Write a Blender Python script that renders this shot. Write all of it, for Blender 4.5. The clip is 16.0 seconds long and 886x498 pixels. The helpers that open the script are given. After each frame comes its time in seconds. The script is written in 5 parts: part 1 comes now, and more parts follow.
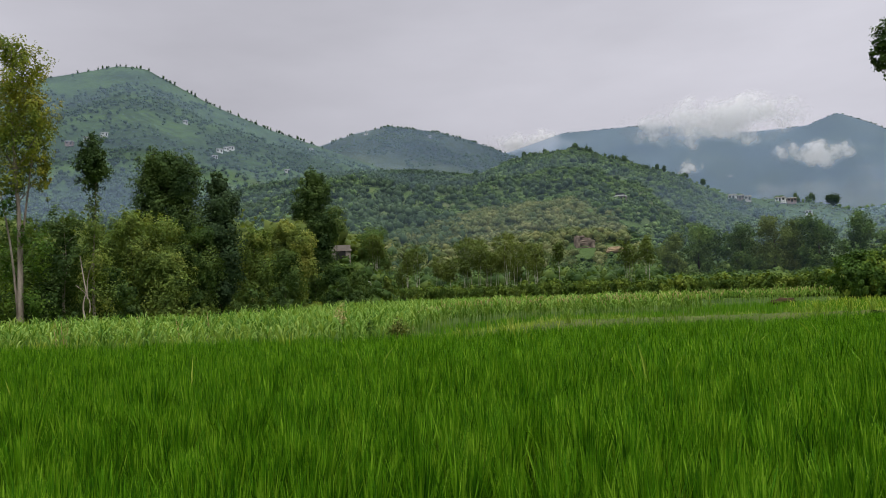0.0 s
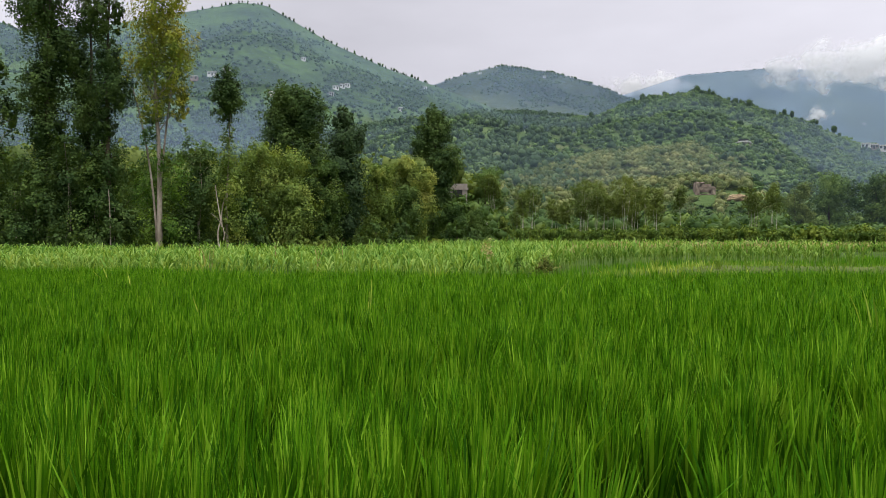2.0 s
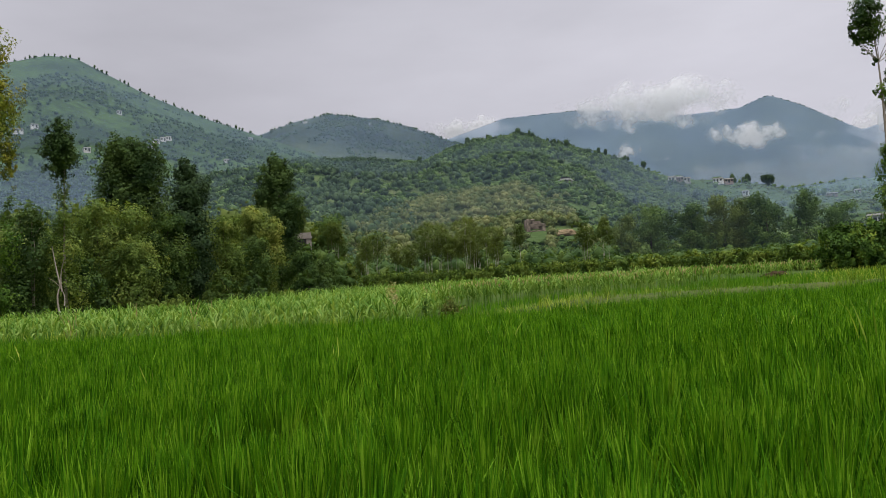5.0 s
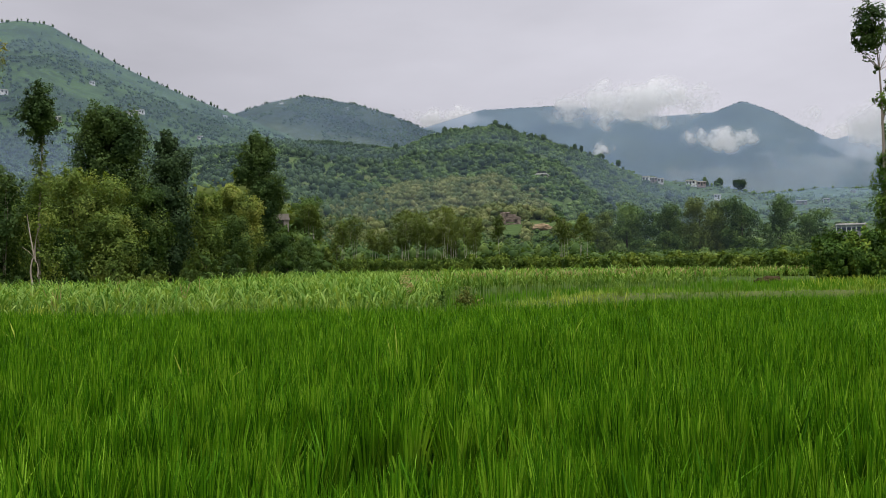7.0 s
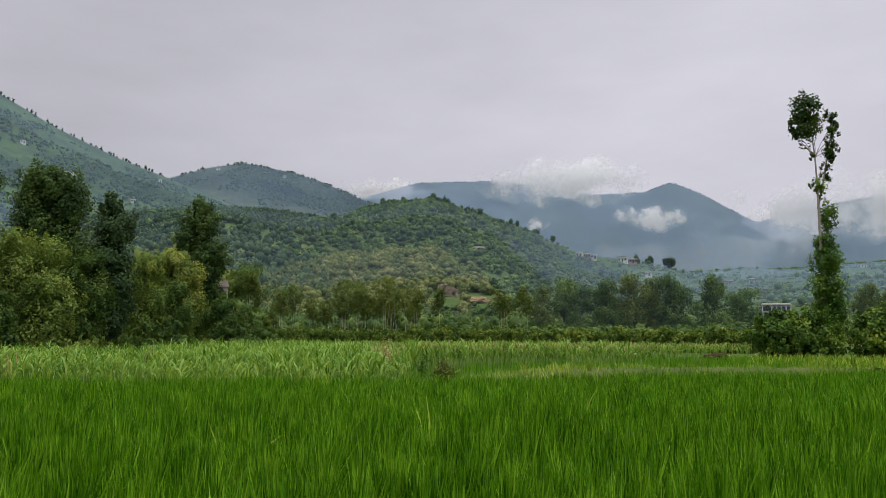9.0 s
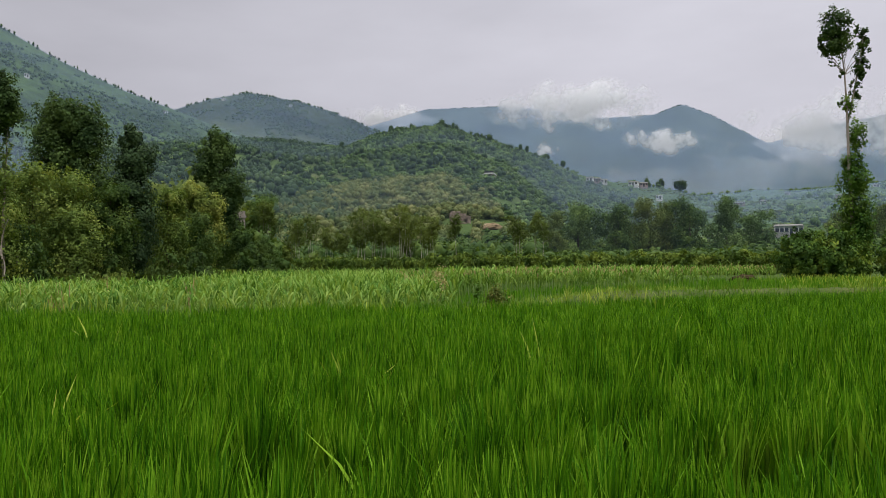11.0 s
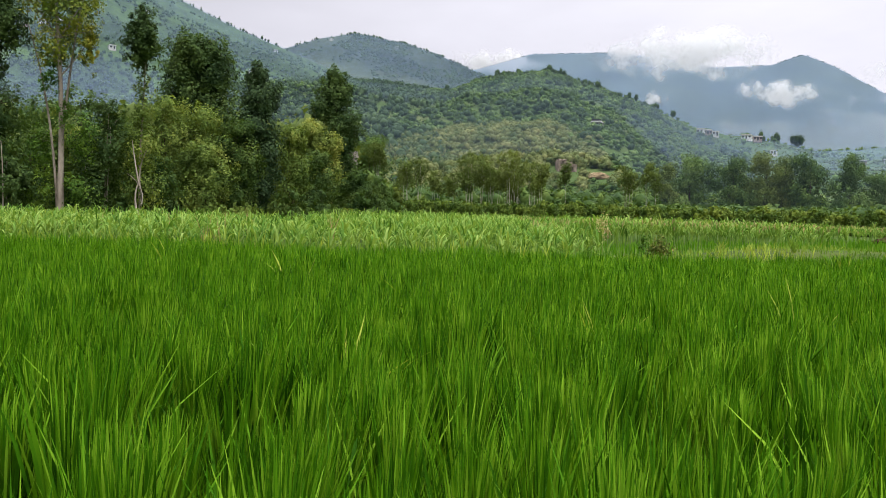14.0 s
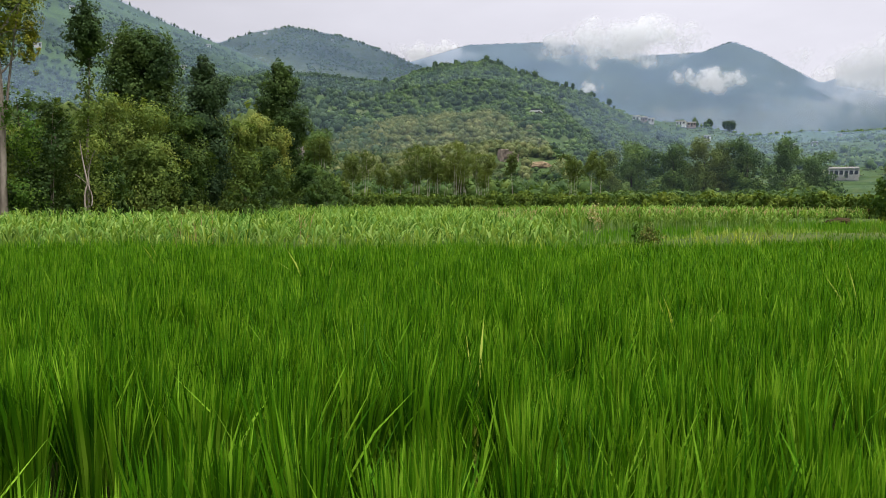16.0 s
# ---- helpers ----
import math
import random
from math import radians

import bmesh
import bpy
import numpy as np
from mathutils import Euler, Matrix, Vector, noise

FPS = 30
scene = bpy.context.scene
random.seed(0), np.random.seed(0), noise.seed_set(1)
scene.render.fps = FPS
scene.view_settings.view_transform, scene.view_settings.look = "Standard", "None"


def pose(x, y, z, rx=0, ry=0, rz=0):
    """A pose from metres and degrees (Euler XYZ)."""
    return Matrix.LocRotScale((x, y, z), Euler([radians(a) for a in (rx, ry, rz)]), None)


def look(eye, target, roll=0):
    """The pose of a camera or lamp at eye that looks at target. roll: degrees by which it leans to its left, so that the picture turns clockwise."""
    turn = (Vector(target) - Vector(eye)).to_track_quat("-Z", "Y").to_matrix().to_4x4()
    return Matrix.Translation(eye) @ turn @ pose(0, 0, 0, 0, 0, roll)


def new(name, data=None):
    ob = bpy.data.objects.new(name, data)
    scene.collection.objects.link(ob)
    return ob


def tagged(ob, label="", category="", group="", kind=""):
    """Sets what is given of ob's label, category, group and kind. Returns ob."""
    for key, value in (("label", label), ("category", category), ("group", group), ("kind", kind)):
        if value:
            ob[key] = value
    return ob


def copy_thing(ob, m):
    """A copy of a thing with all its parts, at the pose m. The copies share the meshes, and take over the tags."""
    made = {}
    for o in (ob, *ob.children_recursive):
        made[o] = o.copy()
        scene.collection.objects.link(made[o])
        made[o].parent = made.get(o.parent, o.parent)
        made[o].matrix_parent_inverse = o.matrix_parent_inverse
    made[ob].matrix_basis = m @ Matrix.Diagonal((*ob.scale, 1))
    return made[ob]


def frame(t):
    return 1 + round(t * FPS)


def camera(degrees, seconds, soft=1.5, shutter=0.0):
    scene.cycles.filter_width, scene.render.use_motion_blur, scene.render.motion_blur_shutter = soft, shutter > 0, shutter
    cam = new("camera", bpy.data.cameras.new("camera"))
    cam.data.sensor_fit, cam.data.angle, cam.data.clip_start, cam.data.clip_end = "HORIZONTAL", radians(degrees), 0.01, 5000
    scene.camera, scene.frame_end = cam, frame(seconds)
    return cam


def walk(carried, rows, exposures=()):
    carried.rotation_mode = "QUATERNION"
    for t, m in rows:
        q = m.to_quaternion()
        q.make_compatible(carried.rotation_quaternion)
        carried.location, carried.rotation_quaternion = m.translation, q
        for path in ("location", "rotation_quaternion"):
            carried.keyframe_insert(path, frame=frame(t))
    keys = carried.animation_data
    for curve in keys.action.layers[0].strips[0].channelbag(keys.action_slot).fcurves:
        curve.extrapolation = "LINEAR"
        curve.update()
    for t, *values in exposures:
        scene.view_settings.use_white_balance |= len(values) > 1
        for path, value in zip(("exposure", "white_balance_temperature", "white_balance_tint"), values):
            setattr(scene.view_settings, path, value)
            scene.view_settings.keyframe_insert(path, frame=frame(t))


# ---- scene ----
cam = camera(54.5, 16.0, soft=0.85, shutter=0.1)
PATH = [
    (0.0, look((-0.101, -1.271, 1.335), (-0.345, 1.212, 1.478), -2.1)),
    (0.5, look((-0.334, -1.170, 1.271), (-0.698, 1.302, 1.301), -1.8)),
    (1.0, look((-0.568, -1.107, 1.264), (-0.983, 1.355, 1.147), -2.1)),
    (1.5, look((-0.727, -1.094, 1.245), (-1.208, 1.359, 1.165), -1.0)),
    (2.0, look((-0.916, -0.969, 1.244), (-1.474, 1.469, 1.222), 0.1)),
    (2.5, look((-1.117, -0.915, 1.252), (-1.706, 1.515, 1.301), -1.0)),
    (3.0, look((-1.294, -0.844, 1.247), (-1.866, 1.581, 1.450), -0.4)),
    (3.5, look((-1.509, -0.785, 1.235), (-1.916, 1.670, 1.475), 0.8)),
    (4.0, look((-1.756, -0.777, 1.226), (-1.935, 1.710, 1.393), -1.2)),
    (4.5, look((-2.006, -0.744, 1.234), (-2.084, 1.752, 1.354), -3.7)),
    (7.0, look((-3.115, 0.312, 1.274), (-3.109, 2.811, 1.337), -0.9)),
    (7.5, look((-3.319, 0.360, 1.277), (-3.209, 2.856, 1.367), -0.5)),
    (8.0, look((-3.506, 0.372, 1.270), (-3.295, 2.860, 1.407), -0.1)),
    (8.5, look((-3.685, 0.357, 1.264), (-3.397, 2.833, 1.469), 0.6)),
    (9.0, look((-3.897, 0.405, 1.255), (-3.701, 2.883, 1.524), 0.2)),
    (9.5, look((-4.120, 0.404, 1.244), (-3.931, 2.888, 1.455), -0.2)),
    (10.0, look((-4.329, 0.463, 1.249), (-4.136, 2.953, 1.351), -0.7)),
    (12.5, look((-5.040, 0.739, 1.252), (-4.961, 3.237, 1.269), 0.8)),
    (13.0, look((-5.238, 0.886, 1.245), (-5.239, 3.386, 1.204), 1.9)),
    (13.5, look((-5.431, 0.964, 1.226), (-5.545, 3.460, 1.147), 2.6)),
    (14.0, look((-5.633, 0.996, 1.227), (-5.746, 3.493, 1.126), 1.7)),
    (14.5, look((-5.829, 1.096, 1.239), (-5.915, 3.593, 1.144), 0.8)),
    (15.0, look((-6.029, 1.177, 1.234), (-6.049, 3.675, 1.127), 0.2)),
    (15.5, look((-6.218, 1.161, 1.224), (-6.166, 3.656, 1.073), 0.4)),
    (16.0, look((-6.428, 1.241, 1.237), (-6.372, 3.738, 1.116), 0.1)),
]
walk(cam, PATH, exposures=[(0.0, 0.0), (0.5, 0.1), (1.0, 0.56), (1.5, 0.65), (2.0, 0.38), (2.5, 0.65), (3.0, 0.25), (3.5, 0.0), (4.0, 0.08), (4.5, 0.0), (7.0, 0.07), (7.5, -0.07), (8.0, 0.0), (8.5, -0.05), (9.0, 0.0), (9.5, 0.0), (10.0, 0.03), (12.5, -0.05), (13.0, 0.22), (13.5, 0.28), (14.0, 0.58), (14.5, 0.5), (15.0, 0.1), (15.5, 0.62), (16.0, 0.4)])

SKY, SUN_POWER = 1.05, 2.5
# blue of distant haze, put into the colour of sheets cut to the skyline
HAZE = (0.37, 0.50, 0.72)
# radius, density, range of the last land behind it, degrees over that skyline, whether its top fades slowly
HAZE_SHEETS = [(125, 0.025, 640, 0.5, True), (215, 0.065, 640, 0.6, True), (380, 0.155, 640, 0.6, True), (500, 0.11, 1350, 0.1, False), (680, 0.11, 1350, 0.1, False), (900, 0.11, 1350, 0.1, False),
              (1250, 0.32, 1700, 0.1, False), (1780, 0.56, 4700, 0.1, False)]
# azimuth, elevation, range, half width and height in degrees, density, seed, label
CLOUDS = [
    (12.4, 10.5, 1700, 7.0, 2.2, 0.93, 1, "white cloud lying on the far mountain ridge"),
    (13.2, 10.6, 1740, 5.6, 1.7, 0.9, 9, "soft grey-white cloud resting on the ridge"),
    (18.2, 7.95, 1690, 3.3, 1.35, 0.98, 2, "white wisp of cloud before the far mountain"),
    (0.6, 9.9, 2900, 4.5, 1.3, 0.9, 3, "pale cloud behind the saddle"),
    (29.6, 8.3, 1720, 9.5, 3.0, 0.9, 4, "grey cloud hiding the last mountain"),
    (21.5, 5.4, 1650, 11.0, 2.4, 0.2, 6, "thin pale mist lying along the valley"),
    (26.5, 7.2, 2900, 4.5, 1.8, 0.75, 7, "grey mist hanging between the far mountains"),
    (10.8, 7.7, 1660, 1.2, 0.9, 0.9, 5, "small white wisp behind the near hill"),
]

# world, sun and sky --------------------------------------------------------
world = bpy.data.worlds.new("overcast_world")
scene.world = world
world.use_nodes = True
wn, wl = world.node_tree.nodes, world.node_tree.links
wn.clear()
SUN_EL, SUN_AZ = 69.0, 150.0          # degrees; azimuth clockwise from +y
w_out = wn.new("ShaderNodeOutputWorld")
w_sky = wn.new("ShaderNodeTexSky")
w_sky.sky_type = "NISHITA"
w_sky.sun_disc = False
w_sky.sun_elevation, w_sky.sun_rotation = radians(SUN_EL), radians(SUN_AZ)
w_bg = wn.new("ShaderNodeBackground")
w_bg.inputs["Strength"].default_value = 0.06
wl.new(w_sky.outputs["Color"], w_bg.inputs["Color"])
w_tc = wn.new("ShaderNodeTexCoord")
w_sep = wn.new("ShaderNodeSeparateXYZ")
wl.new(w_tc.outputs["Generated"], w_sep.inputs[0])
w_grad = wn.new("ShaderNodeValToRGB")           # a closed cloud deck, brighter overhead
wl.new(w_sep.outputs["Z"], w_grad.inputs["Fac"])
stops = w_grad.color_ramp.elements
stops[0].position, stops[0].color = 0.0, (0.487, 0.483, 0.541, 1)
stops[1].position, stops[1].color = 1.0, (3.3, 3.3, 3.32, 1)
for at, col in ((0.17, (0.531, 0.524, 0.585, 1)), (0.26, (0.553, 0.546, 0.607, 1)), (0.42, (0.523, 0.518, 0.577, 1)), (0.62, (1.45, 1.45, 1.48, 1))):
    e = stops.new(at)
    e.color = col
w_map = wn.new("ShaderNodeMapping")
w_map.inputs["Scale"].default_value = (1.0, 1.0, 3.2)
wl.new(w_tc.outputs["Generated"], w_map.inputs["Vector"])
w_noise = wn.new("ShaderNodeTexNoise")
w_noise.inputs["Scale"].default_value = 2.3
w_noise.inputs["Detail"].default_value = 6.0
w_noise.inputs["Roughness"].default_value = 0.52
wl.new(w_map.outputs[0], w_noise.inputs["Vector"])
w_fac = wn.new("ShaderNodeMapRange")
w_fac.inputs["From Min"].default_value, w_fac.inputs["From Max"].default_value = 0.3, 0.7
w_fac.inputs["To Min"].default_value, w_fac.inputs["To Max"].default_value = 0.88, 1.11
wl.new(w_noise.outputs["Fac"], w_fac.inputs["Value"])
w_cloud = wn.new("ShaderNodeBackground")
wl.new(w_grad.outputs["Color"], w_cloud.inputs["Color"])
w_mul = wn.new("ShaderNodeMath")
w_mul.operation = "MULTIPLY"
w_mul.inputs[1].default_value = SKY
wl.new(w_fac.outputs[0], w_mul.inputs[0])
w_half = wn.new("ShaderNodeMath")
w_half.operation = "MULTIPLY_ADD"
w_half.inputs[1].default_value = w_half.inputs[2].default_value = 0.5
wl.new(w_sep.outputs["X"], w_half.inputs[0])
w_side = wn.new("ShaderNodeValToRGB")           # the deck is thinner to the far left and to the right
stops = w_side.color_ramp.elements
stops[0].position, stops[0].color = 0.0, (1.2, 1.2, 1.2, 1)
stops[1].position, stops[1].color = 1.0, (1.2, 1.2, 1.2, 1)
for x_dir, k in ((-0.62, 1.12), (-0.5, 0.96), (-0.36, 0.88), (-0.1, 0.945), (0.42, 1.15)):
    stops.new(0.5 + 0.5 * x_dir).color = (k, k, k, 1)
wl.new(w_half.outputs[0], w_side.inputs["Fac"])
w_all = wn.new("ShaderNodeMath")
w_all.operation = "MULTIPLY"
wl.new(w_mul.outputs[0], w_all.inputs[0])
wl.new(w_side.outputs[0], w_all.inputs[1])
wl.new(w_all.outputs[0], w_cloud.inputs["Strength"])
w_mix = wn.new("ShaderNodeMixShader")
w_mix.inputs["Fac"].default_value = 0.96
wl.new(w_bg.outputs[0], w_mix.inputs[1])
wl.new(w_cloud.outputs[0], w_mix.inputs[2])
wl.new(w_mix.outputs[0], w_out.inputs["Surface"])

sun = new("sun", bpy.data.lights.new("sun", "SUN"))
sun.data.energy, sun.data.angle, sun.data.color = SUN_POWER, radians(25), (1.0, 0.965, 0.9)
sun.matrix_world = look((0, 0, 0), (-math.sin(radians(SUN_AZ)) * math.cos(radians(SUN_EL)),
                                    -math.cos(radians(SUN_AZ)) * math.cos(radians(SUN_EL)), -math.sin(radians(SUN_EL))))

# materials -----------------------------------------------------------------


def nodes_of(name):
    m = bpy.data.materials.new(name)
    m.use_nodes = True
    m.node_tree.nodes.clear()
    return m, m.node_tree.nodes, m.node_tree.links


def ramp_node(nt, colors, lo=0.3, hi=0.7):
    r = nt.new("ShaderNodeValToRGB")
    els = r.color_ramp.elements
    els[0].position, els[1].position = lo, hi
    els[0].color, els[1].color = (*colors[0], 1), (*colors[-1], 1)
    for i, c in enumerate(colors[1:-1]):
        e = els.new(lo + (hi - lo) * (i + 1) / (len(colors) - 1))
        e.color = (*c, 1)
    return r


def surface(name, colors, big=0.2, fine=8.0, rough=0.85, bump=0.3, lo=0.3, hi=0.7, metal=0.0, fine_mix=0.35, spread=(1, 1, 1)):
    """Colours over noise of two real-world scales, with fine relief."""
    m, nt, ln = nodes_of(name)
    out, bs = nt.new("ShaderNodeOutputMaterial"), nt.new("ShaderNodeBsdfPrincipled")
    geo, mp = nt.new("ShaderNodeNewGeometry"), nt.new("ShaderNodeMapping")
    mp.inputs["Scale"].default_value = spread
    ln.new(geo.outputs["Position"], mp.inputs["Vector"])
    n1, n2 = nt.new("ShaderNodeTexNoise"), nt.new("ShaderNodeTexNoise")
    n1.inputs["Scale"].default_value, n1.inputs["Detail"].default_value = big, 5
    n2.inputs["Scale"].default_value, n2.inputs["Detail"].default_value = fine, 6
    ln.new(mp.outputs[0], n1.inputs["Vector"])
    ln.new(mp.outputs[0], n2.inputs["Vector"])
    mx = nt.new("ShaderNodeMix")
    mx.inputs["Factor"].default_value = fine_mix
    ln.new(n1.outputs["Fac"], mx.inputs["A"])
    ln.new(n2.outputs["Fac"], mx.inputs["B"])
    r = ramp_node(nt, colors, lo, hi)
    ln.new(mx.outputs["Result"], r.inputs["Fac"])
    ln.new(r.outputs["Color"], bs.inputs["Base Color"])
    bs.inputs["Roughness"].default_value, bs.inputs["Metallic"].default_value = rough, metal
    bs.inputs["Specular IOR Level"].default_value = 0.03
    if bump:
        b = nt.new("ShaderNodeBump")
        b.inputs["Strength"].default_value, b.inputs["Distance"].default_value = bump, 0.3 / fine
        ln.new(n2.outputs["Fac"], b.inputs["Height"])
        ln.new(b.outputs["Normal"], bs.inputs["Normal"])
    ln.new(bs.outputs[0], out.inputs["Surface"])
    return m


def foliage(name, colors, big=0.3, gloss=0.45, trans=0.35, glow=(1.25, 1.2, 0.5), patch=0.5, lo=0.15, hi=0.85, spec=0.05):
    """Leaves: colour by leaf and by patch, light passing through the blades."""
    m, nt, ln = nodes_of(name)
    out, bs = nt.new("ShaderNodeOutputMaterial"), nt.new("ShaderNodeBsdfPrincipled")
    geo, n1 = nt.new("ShaderNodeNewGeometry"), nt.new("ShaderNodeTexNoise")
    n1.inputs["Scale"].default_value, n1.inputs["Detail"].default_value = big, 4
    ln.new(geo.outputs["Position"], n1.inputs["Vector"])
    spreadn = nt.new("ShaderNodeMapRange")
    spreadn.inputs["From Min"].default_value, spreadn.inputs["From Max"].default_value = 0.3, 0.7
    ln.new(n1.outputs["Fac"], spreadn.inputs["Value"])
    mx = nt.new("ShaderNodeMix")
    mx.inputs["Factor"].default_value = patch
    ln.new(geo.outputs["Random Per Island"], mx.inputs["A"])
    ln.new(spreadn.outputs[0], mx.inputs["B"])
    r = ramp_node(nt, colors, lo, hi)
    ln.new(mx.outputs["Result"], r.inputs["Fac"])
    ln.new(r.outputs["Color"], bs.inputs["Base Color"])
    bs.inputs["Roughness"].default_value = gloss
    bs.inputs["Specular IOR Level"].default_value = spec
    tr = nt.new("ShaderNodeBsdfTranslucent")
    tint = nt.new("ShaderNodeMix")
    tint.data_type, tint.blend_type = "RGBA", "MULTIPLY"
    tint.inputs["Factor"].default_value = 1.0
    tint.inputs["B"].default_value = (*glow, 1)
    for s in tint.inputs:
        if s.type == "RGBA" and s.name == "B":
            s.default_value = (*glow, 1)
    ln.new(r.outputs["Color"], [s for s in tint.inputs if s.type == "RGBA" and s.name == "A"][0])
    ln.new([s for s in tint.outputs if s.type == "RGBA"][0], tr.inputs["Color"])
    ms = nt.new("ShaderNodeMixShader")
    ms.inputs["Fac"].default_value = trans
    ln.new(bs.outputs[0], ms.inputs[1])
    ln.new(tr.outputs[0], ms.inputs[2])
    ln.new(ms.outputs[0], out.inputs["Surface"])
    return m


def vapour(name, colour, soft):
    """See-through vapour that scatters daylight in the given colour, for haze sheets and clouds: soft(nt, ln) returns
    the socket with its density.
    """
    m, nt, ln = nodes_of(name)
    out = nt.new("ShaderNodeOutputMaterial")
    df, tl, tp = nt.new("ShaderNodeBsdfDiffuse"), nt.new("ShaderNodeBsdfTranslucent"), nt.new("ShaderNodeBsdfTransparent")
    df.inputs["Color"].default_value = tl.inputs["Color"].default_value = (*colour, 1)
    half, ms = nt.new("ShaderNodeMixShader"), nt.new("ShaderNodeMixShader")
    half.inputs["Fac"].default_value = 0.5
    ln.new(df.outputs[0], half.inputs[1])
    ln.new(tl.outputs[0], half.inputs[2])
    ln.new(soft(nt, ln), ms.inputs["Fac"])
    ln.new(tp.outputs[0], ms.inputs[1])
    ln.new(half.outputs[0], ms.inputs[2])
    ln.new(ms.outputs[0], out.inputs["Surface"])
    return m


# real mud, toned near-black green so shade between rice hills sits in its colour
M_MUD = surface("wet_mud_with_shade", [(0.007, 0.012, 0.002), (0.014, 0.019, 0.004)], 1.5, 30, 0.95, 0.5)
M_MEADOW = surface("meadow_ground", [(0.021, 0.040, 0.008), (0.036, 0.062, 0.012), (0.056, 0.072, 0.018)], 0.15, 4, 0.95, 0.6)
M_HILL = surface("hill_ground", [(0.026, 0.047, 0.014), (0.043, 0.068, 0.020), (0.079, 0.089, 0.036)], 0.05, 0.7, 0.95, 0.8)
M_TERRACE = surface("terrace_ground", [(0.017, 0.033, 0.0096), (0.033, 0.058, 0.015), (0.060, 0.078, 0.028)], 0.05, 0.4, 0.95, 0.6, spread=(1, 1, 9))
M_BIGHILL = surface("mountain_grass", [(0.011, 0.021, 0.009), (0.018, 0.034, 0.011), (0.038, 0.068, 0.017), (0.040, 0.056, 0.022)], 0.009, 0.12, 0.95, 0.8, lo=0.34, hi=0.66)
M_FAR = surface("far_mountain_woods", [(0.006, 0.011, 0.008), (0.018, 0.028, 0.016), (0.028, 0.039, 0.021), (0.045, 0.057, 0.032)], 0.005, 0.045, 0.95, 0.8, lo=0.36, hi=0.66)
M_BARK = surface("grey_bark", [(0.10, 0.085, 0.065), (0.22, 0.19, 0.15), (0.36, 0.32, 0.26)], 1.2, 14, 0.9, 0.6, spread=(1, 1, 0.4))
M_PALE = surface("pale_bark", [(0.10, 0.082, 0.066), (0.215, 0.18, 0.15), (0.37, 0.32, 0.275)], 1.6, 9, 0.9, 0.6, spread=(1, 1, 0.4))
M_WHITEBARK = surface("white_bark", [(0.15, 0.135, 0.11), (0.30, 0.275, 0.235), (0.45, 0.42, 0.37)], 1.0, 9, 0.9, 0.5, spread=(1, 1, 0.4))
M_DARKBARK = surface("dark_bark", [(0.03, 0.024, 0.017), (0.08, 0.065, 0.045)], 1.2, 12, 0.95, 0.6)
M_RICE = foliage("rice_leaf", [(0.0105, 0.044, 0.0014), (0.031, 0.104, 0.0030), (0.067, 0.167, 0.0050), (0.155, 0.283, 0.019)], 3.0, 0.45, 0.21, (1.25, 1.25, 0.35), 0.4, spec=0.03)
M_YOUNG = foliage("young_rice_leaf", [(0.030, 0.098, 0.005), (0.064, 0.16, 0.008), (0.12, 0.235, 0.017)], 1.5, 0.6, 0.25, (1.25, 1.25, 0.35), 0.5, spec=0.04)
M_MAIZE = foliage("maize_leaf", [(0.038, 0.094, 0.014), (0.085, 0.168, 0.029), (0.145, 0.234, 0.052), (0.198, 0.276, 0.074)], 0.4, 0.8, 0.35, patch=0.4, spec=0.03)
M_TASSEL = foliage("maize_tassel", [(0.23, 0.19, 0.09), (0.40, 0.34, 0.18)], 0.8, 0.6, 0.2)
M_BANK = foliage("bank_grass_leaf", [(0.062, 0.13, 0.018), (0.125, 0.21, 0.030), (0.21, 0.27, 0.052)], 0.5, 0.6, 0.3, patch=0.7)
M_WEEDBUSH = foliage("weed_bush_leaf", [(0.035, 0.055, 0.012), (0.09, 0.12, 0.024), (0.17, 0.16, 0.05)], 5.0, 0.6, 0.3)
M_WEED = foliage("bund_weed", [(0.07, 0.14, 0.02), (0.16, 0.24, 0.03), (0.32, 0.36, 0.06)], 0.6, 0.6, 0.35)
M_DRY = foliage("dry_weed", [(0.18, 0.12, 0.06), (0.32, 0.23, 0.13)], 1.0, 0.6, 0.2)
M_POPLAR = foliage("poplar_leaf", [(0.018, 0.039, 0.013), (0.039, 0.070, 0.020), (0.074, 0.116, 0.032)], 0.6, 0.6, 0.32, patch=0.68)
M_YELLOWP = foliage("yellowing_poplar_leaf", [(0.045, 0.08, 0.014), (0.10, 0.14, 0.02), (0.17, 0.19, 0.025), (0.24, 0.22, 0.03)], 0.4, 0.6, 0.35, patch=0.7)
M_LIME = foliage("light_green_leaf", [(0.046, 0.079, 0.018), (0.102, 0.150, 0.031), (0.190, 0.222, 0.050)], 0.6, 0.6, 0.3, patch=0.68)
M_OLIVE = foliage("olive_yellow_leaf", [(0.058, 0.090, 0.020), (0.128, 0.165, 0.034), (0.225, 0.240, 0.056)], 0.6, 0.6, 0.3, patch=0.68)
M_SHRUB = foliage("shrub_leaf", [(0.018, 0.040, 0.012), (0.043, 0.079, 0.019), (0.088, 0.128, 0.030)], 0.5, 0.6, 0.3, patch=0.68)
M_IVY = foliage("low_shoot_leaf", [(0.026, 0.067, 0.011), (0.060, 0.119, 0.019), (0.114, 0.178, 0.029)], 0.7, 0.6, 0.35, patch=0.68)
M_HEDGE = foliage("orchard_leaf", [(0.028, 0.055, 0.011), (0.070, 0.112, 0.019), (0.150, 0.190, 0.033)], 0.7, 0.6, 0.25, patch=0.68)
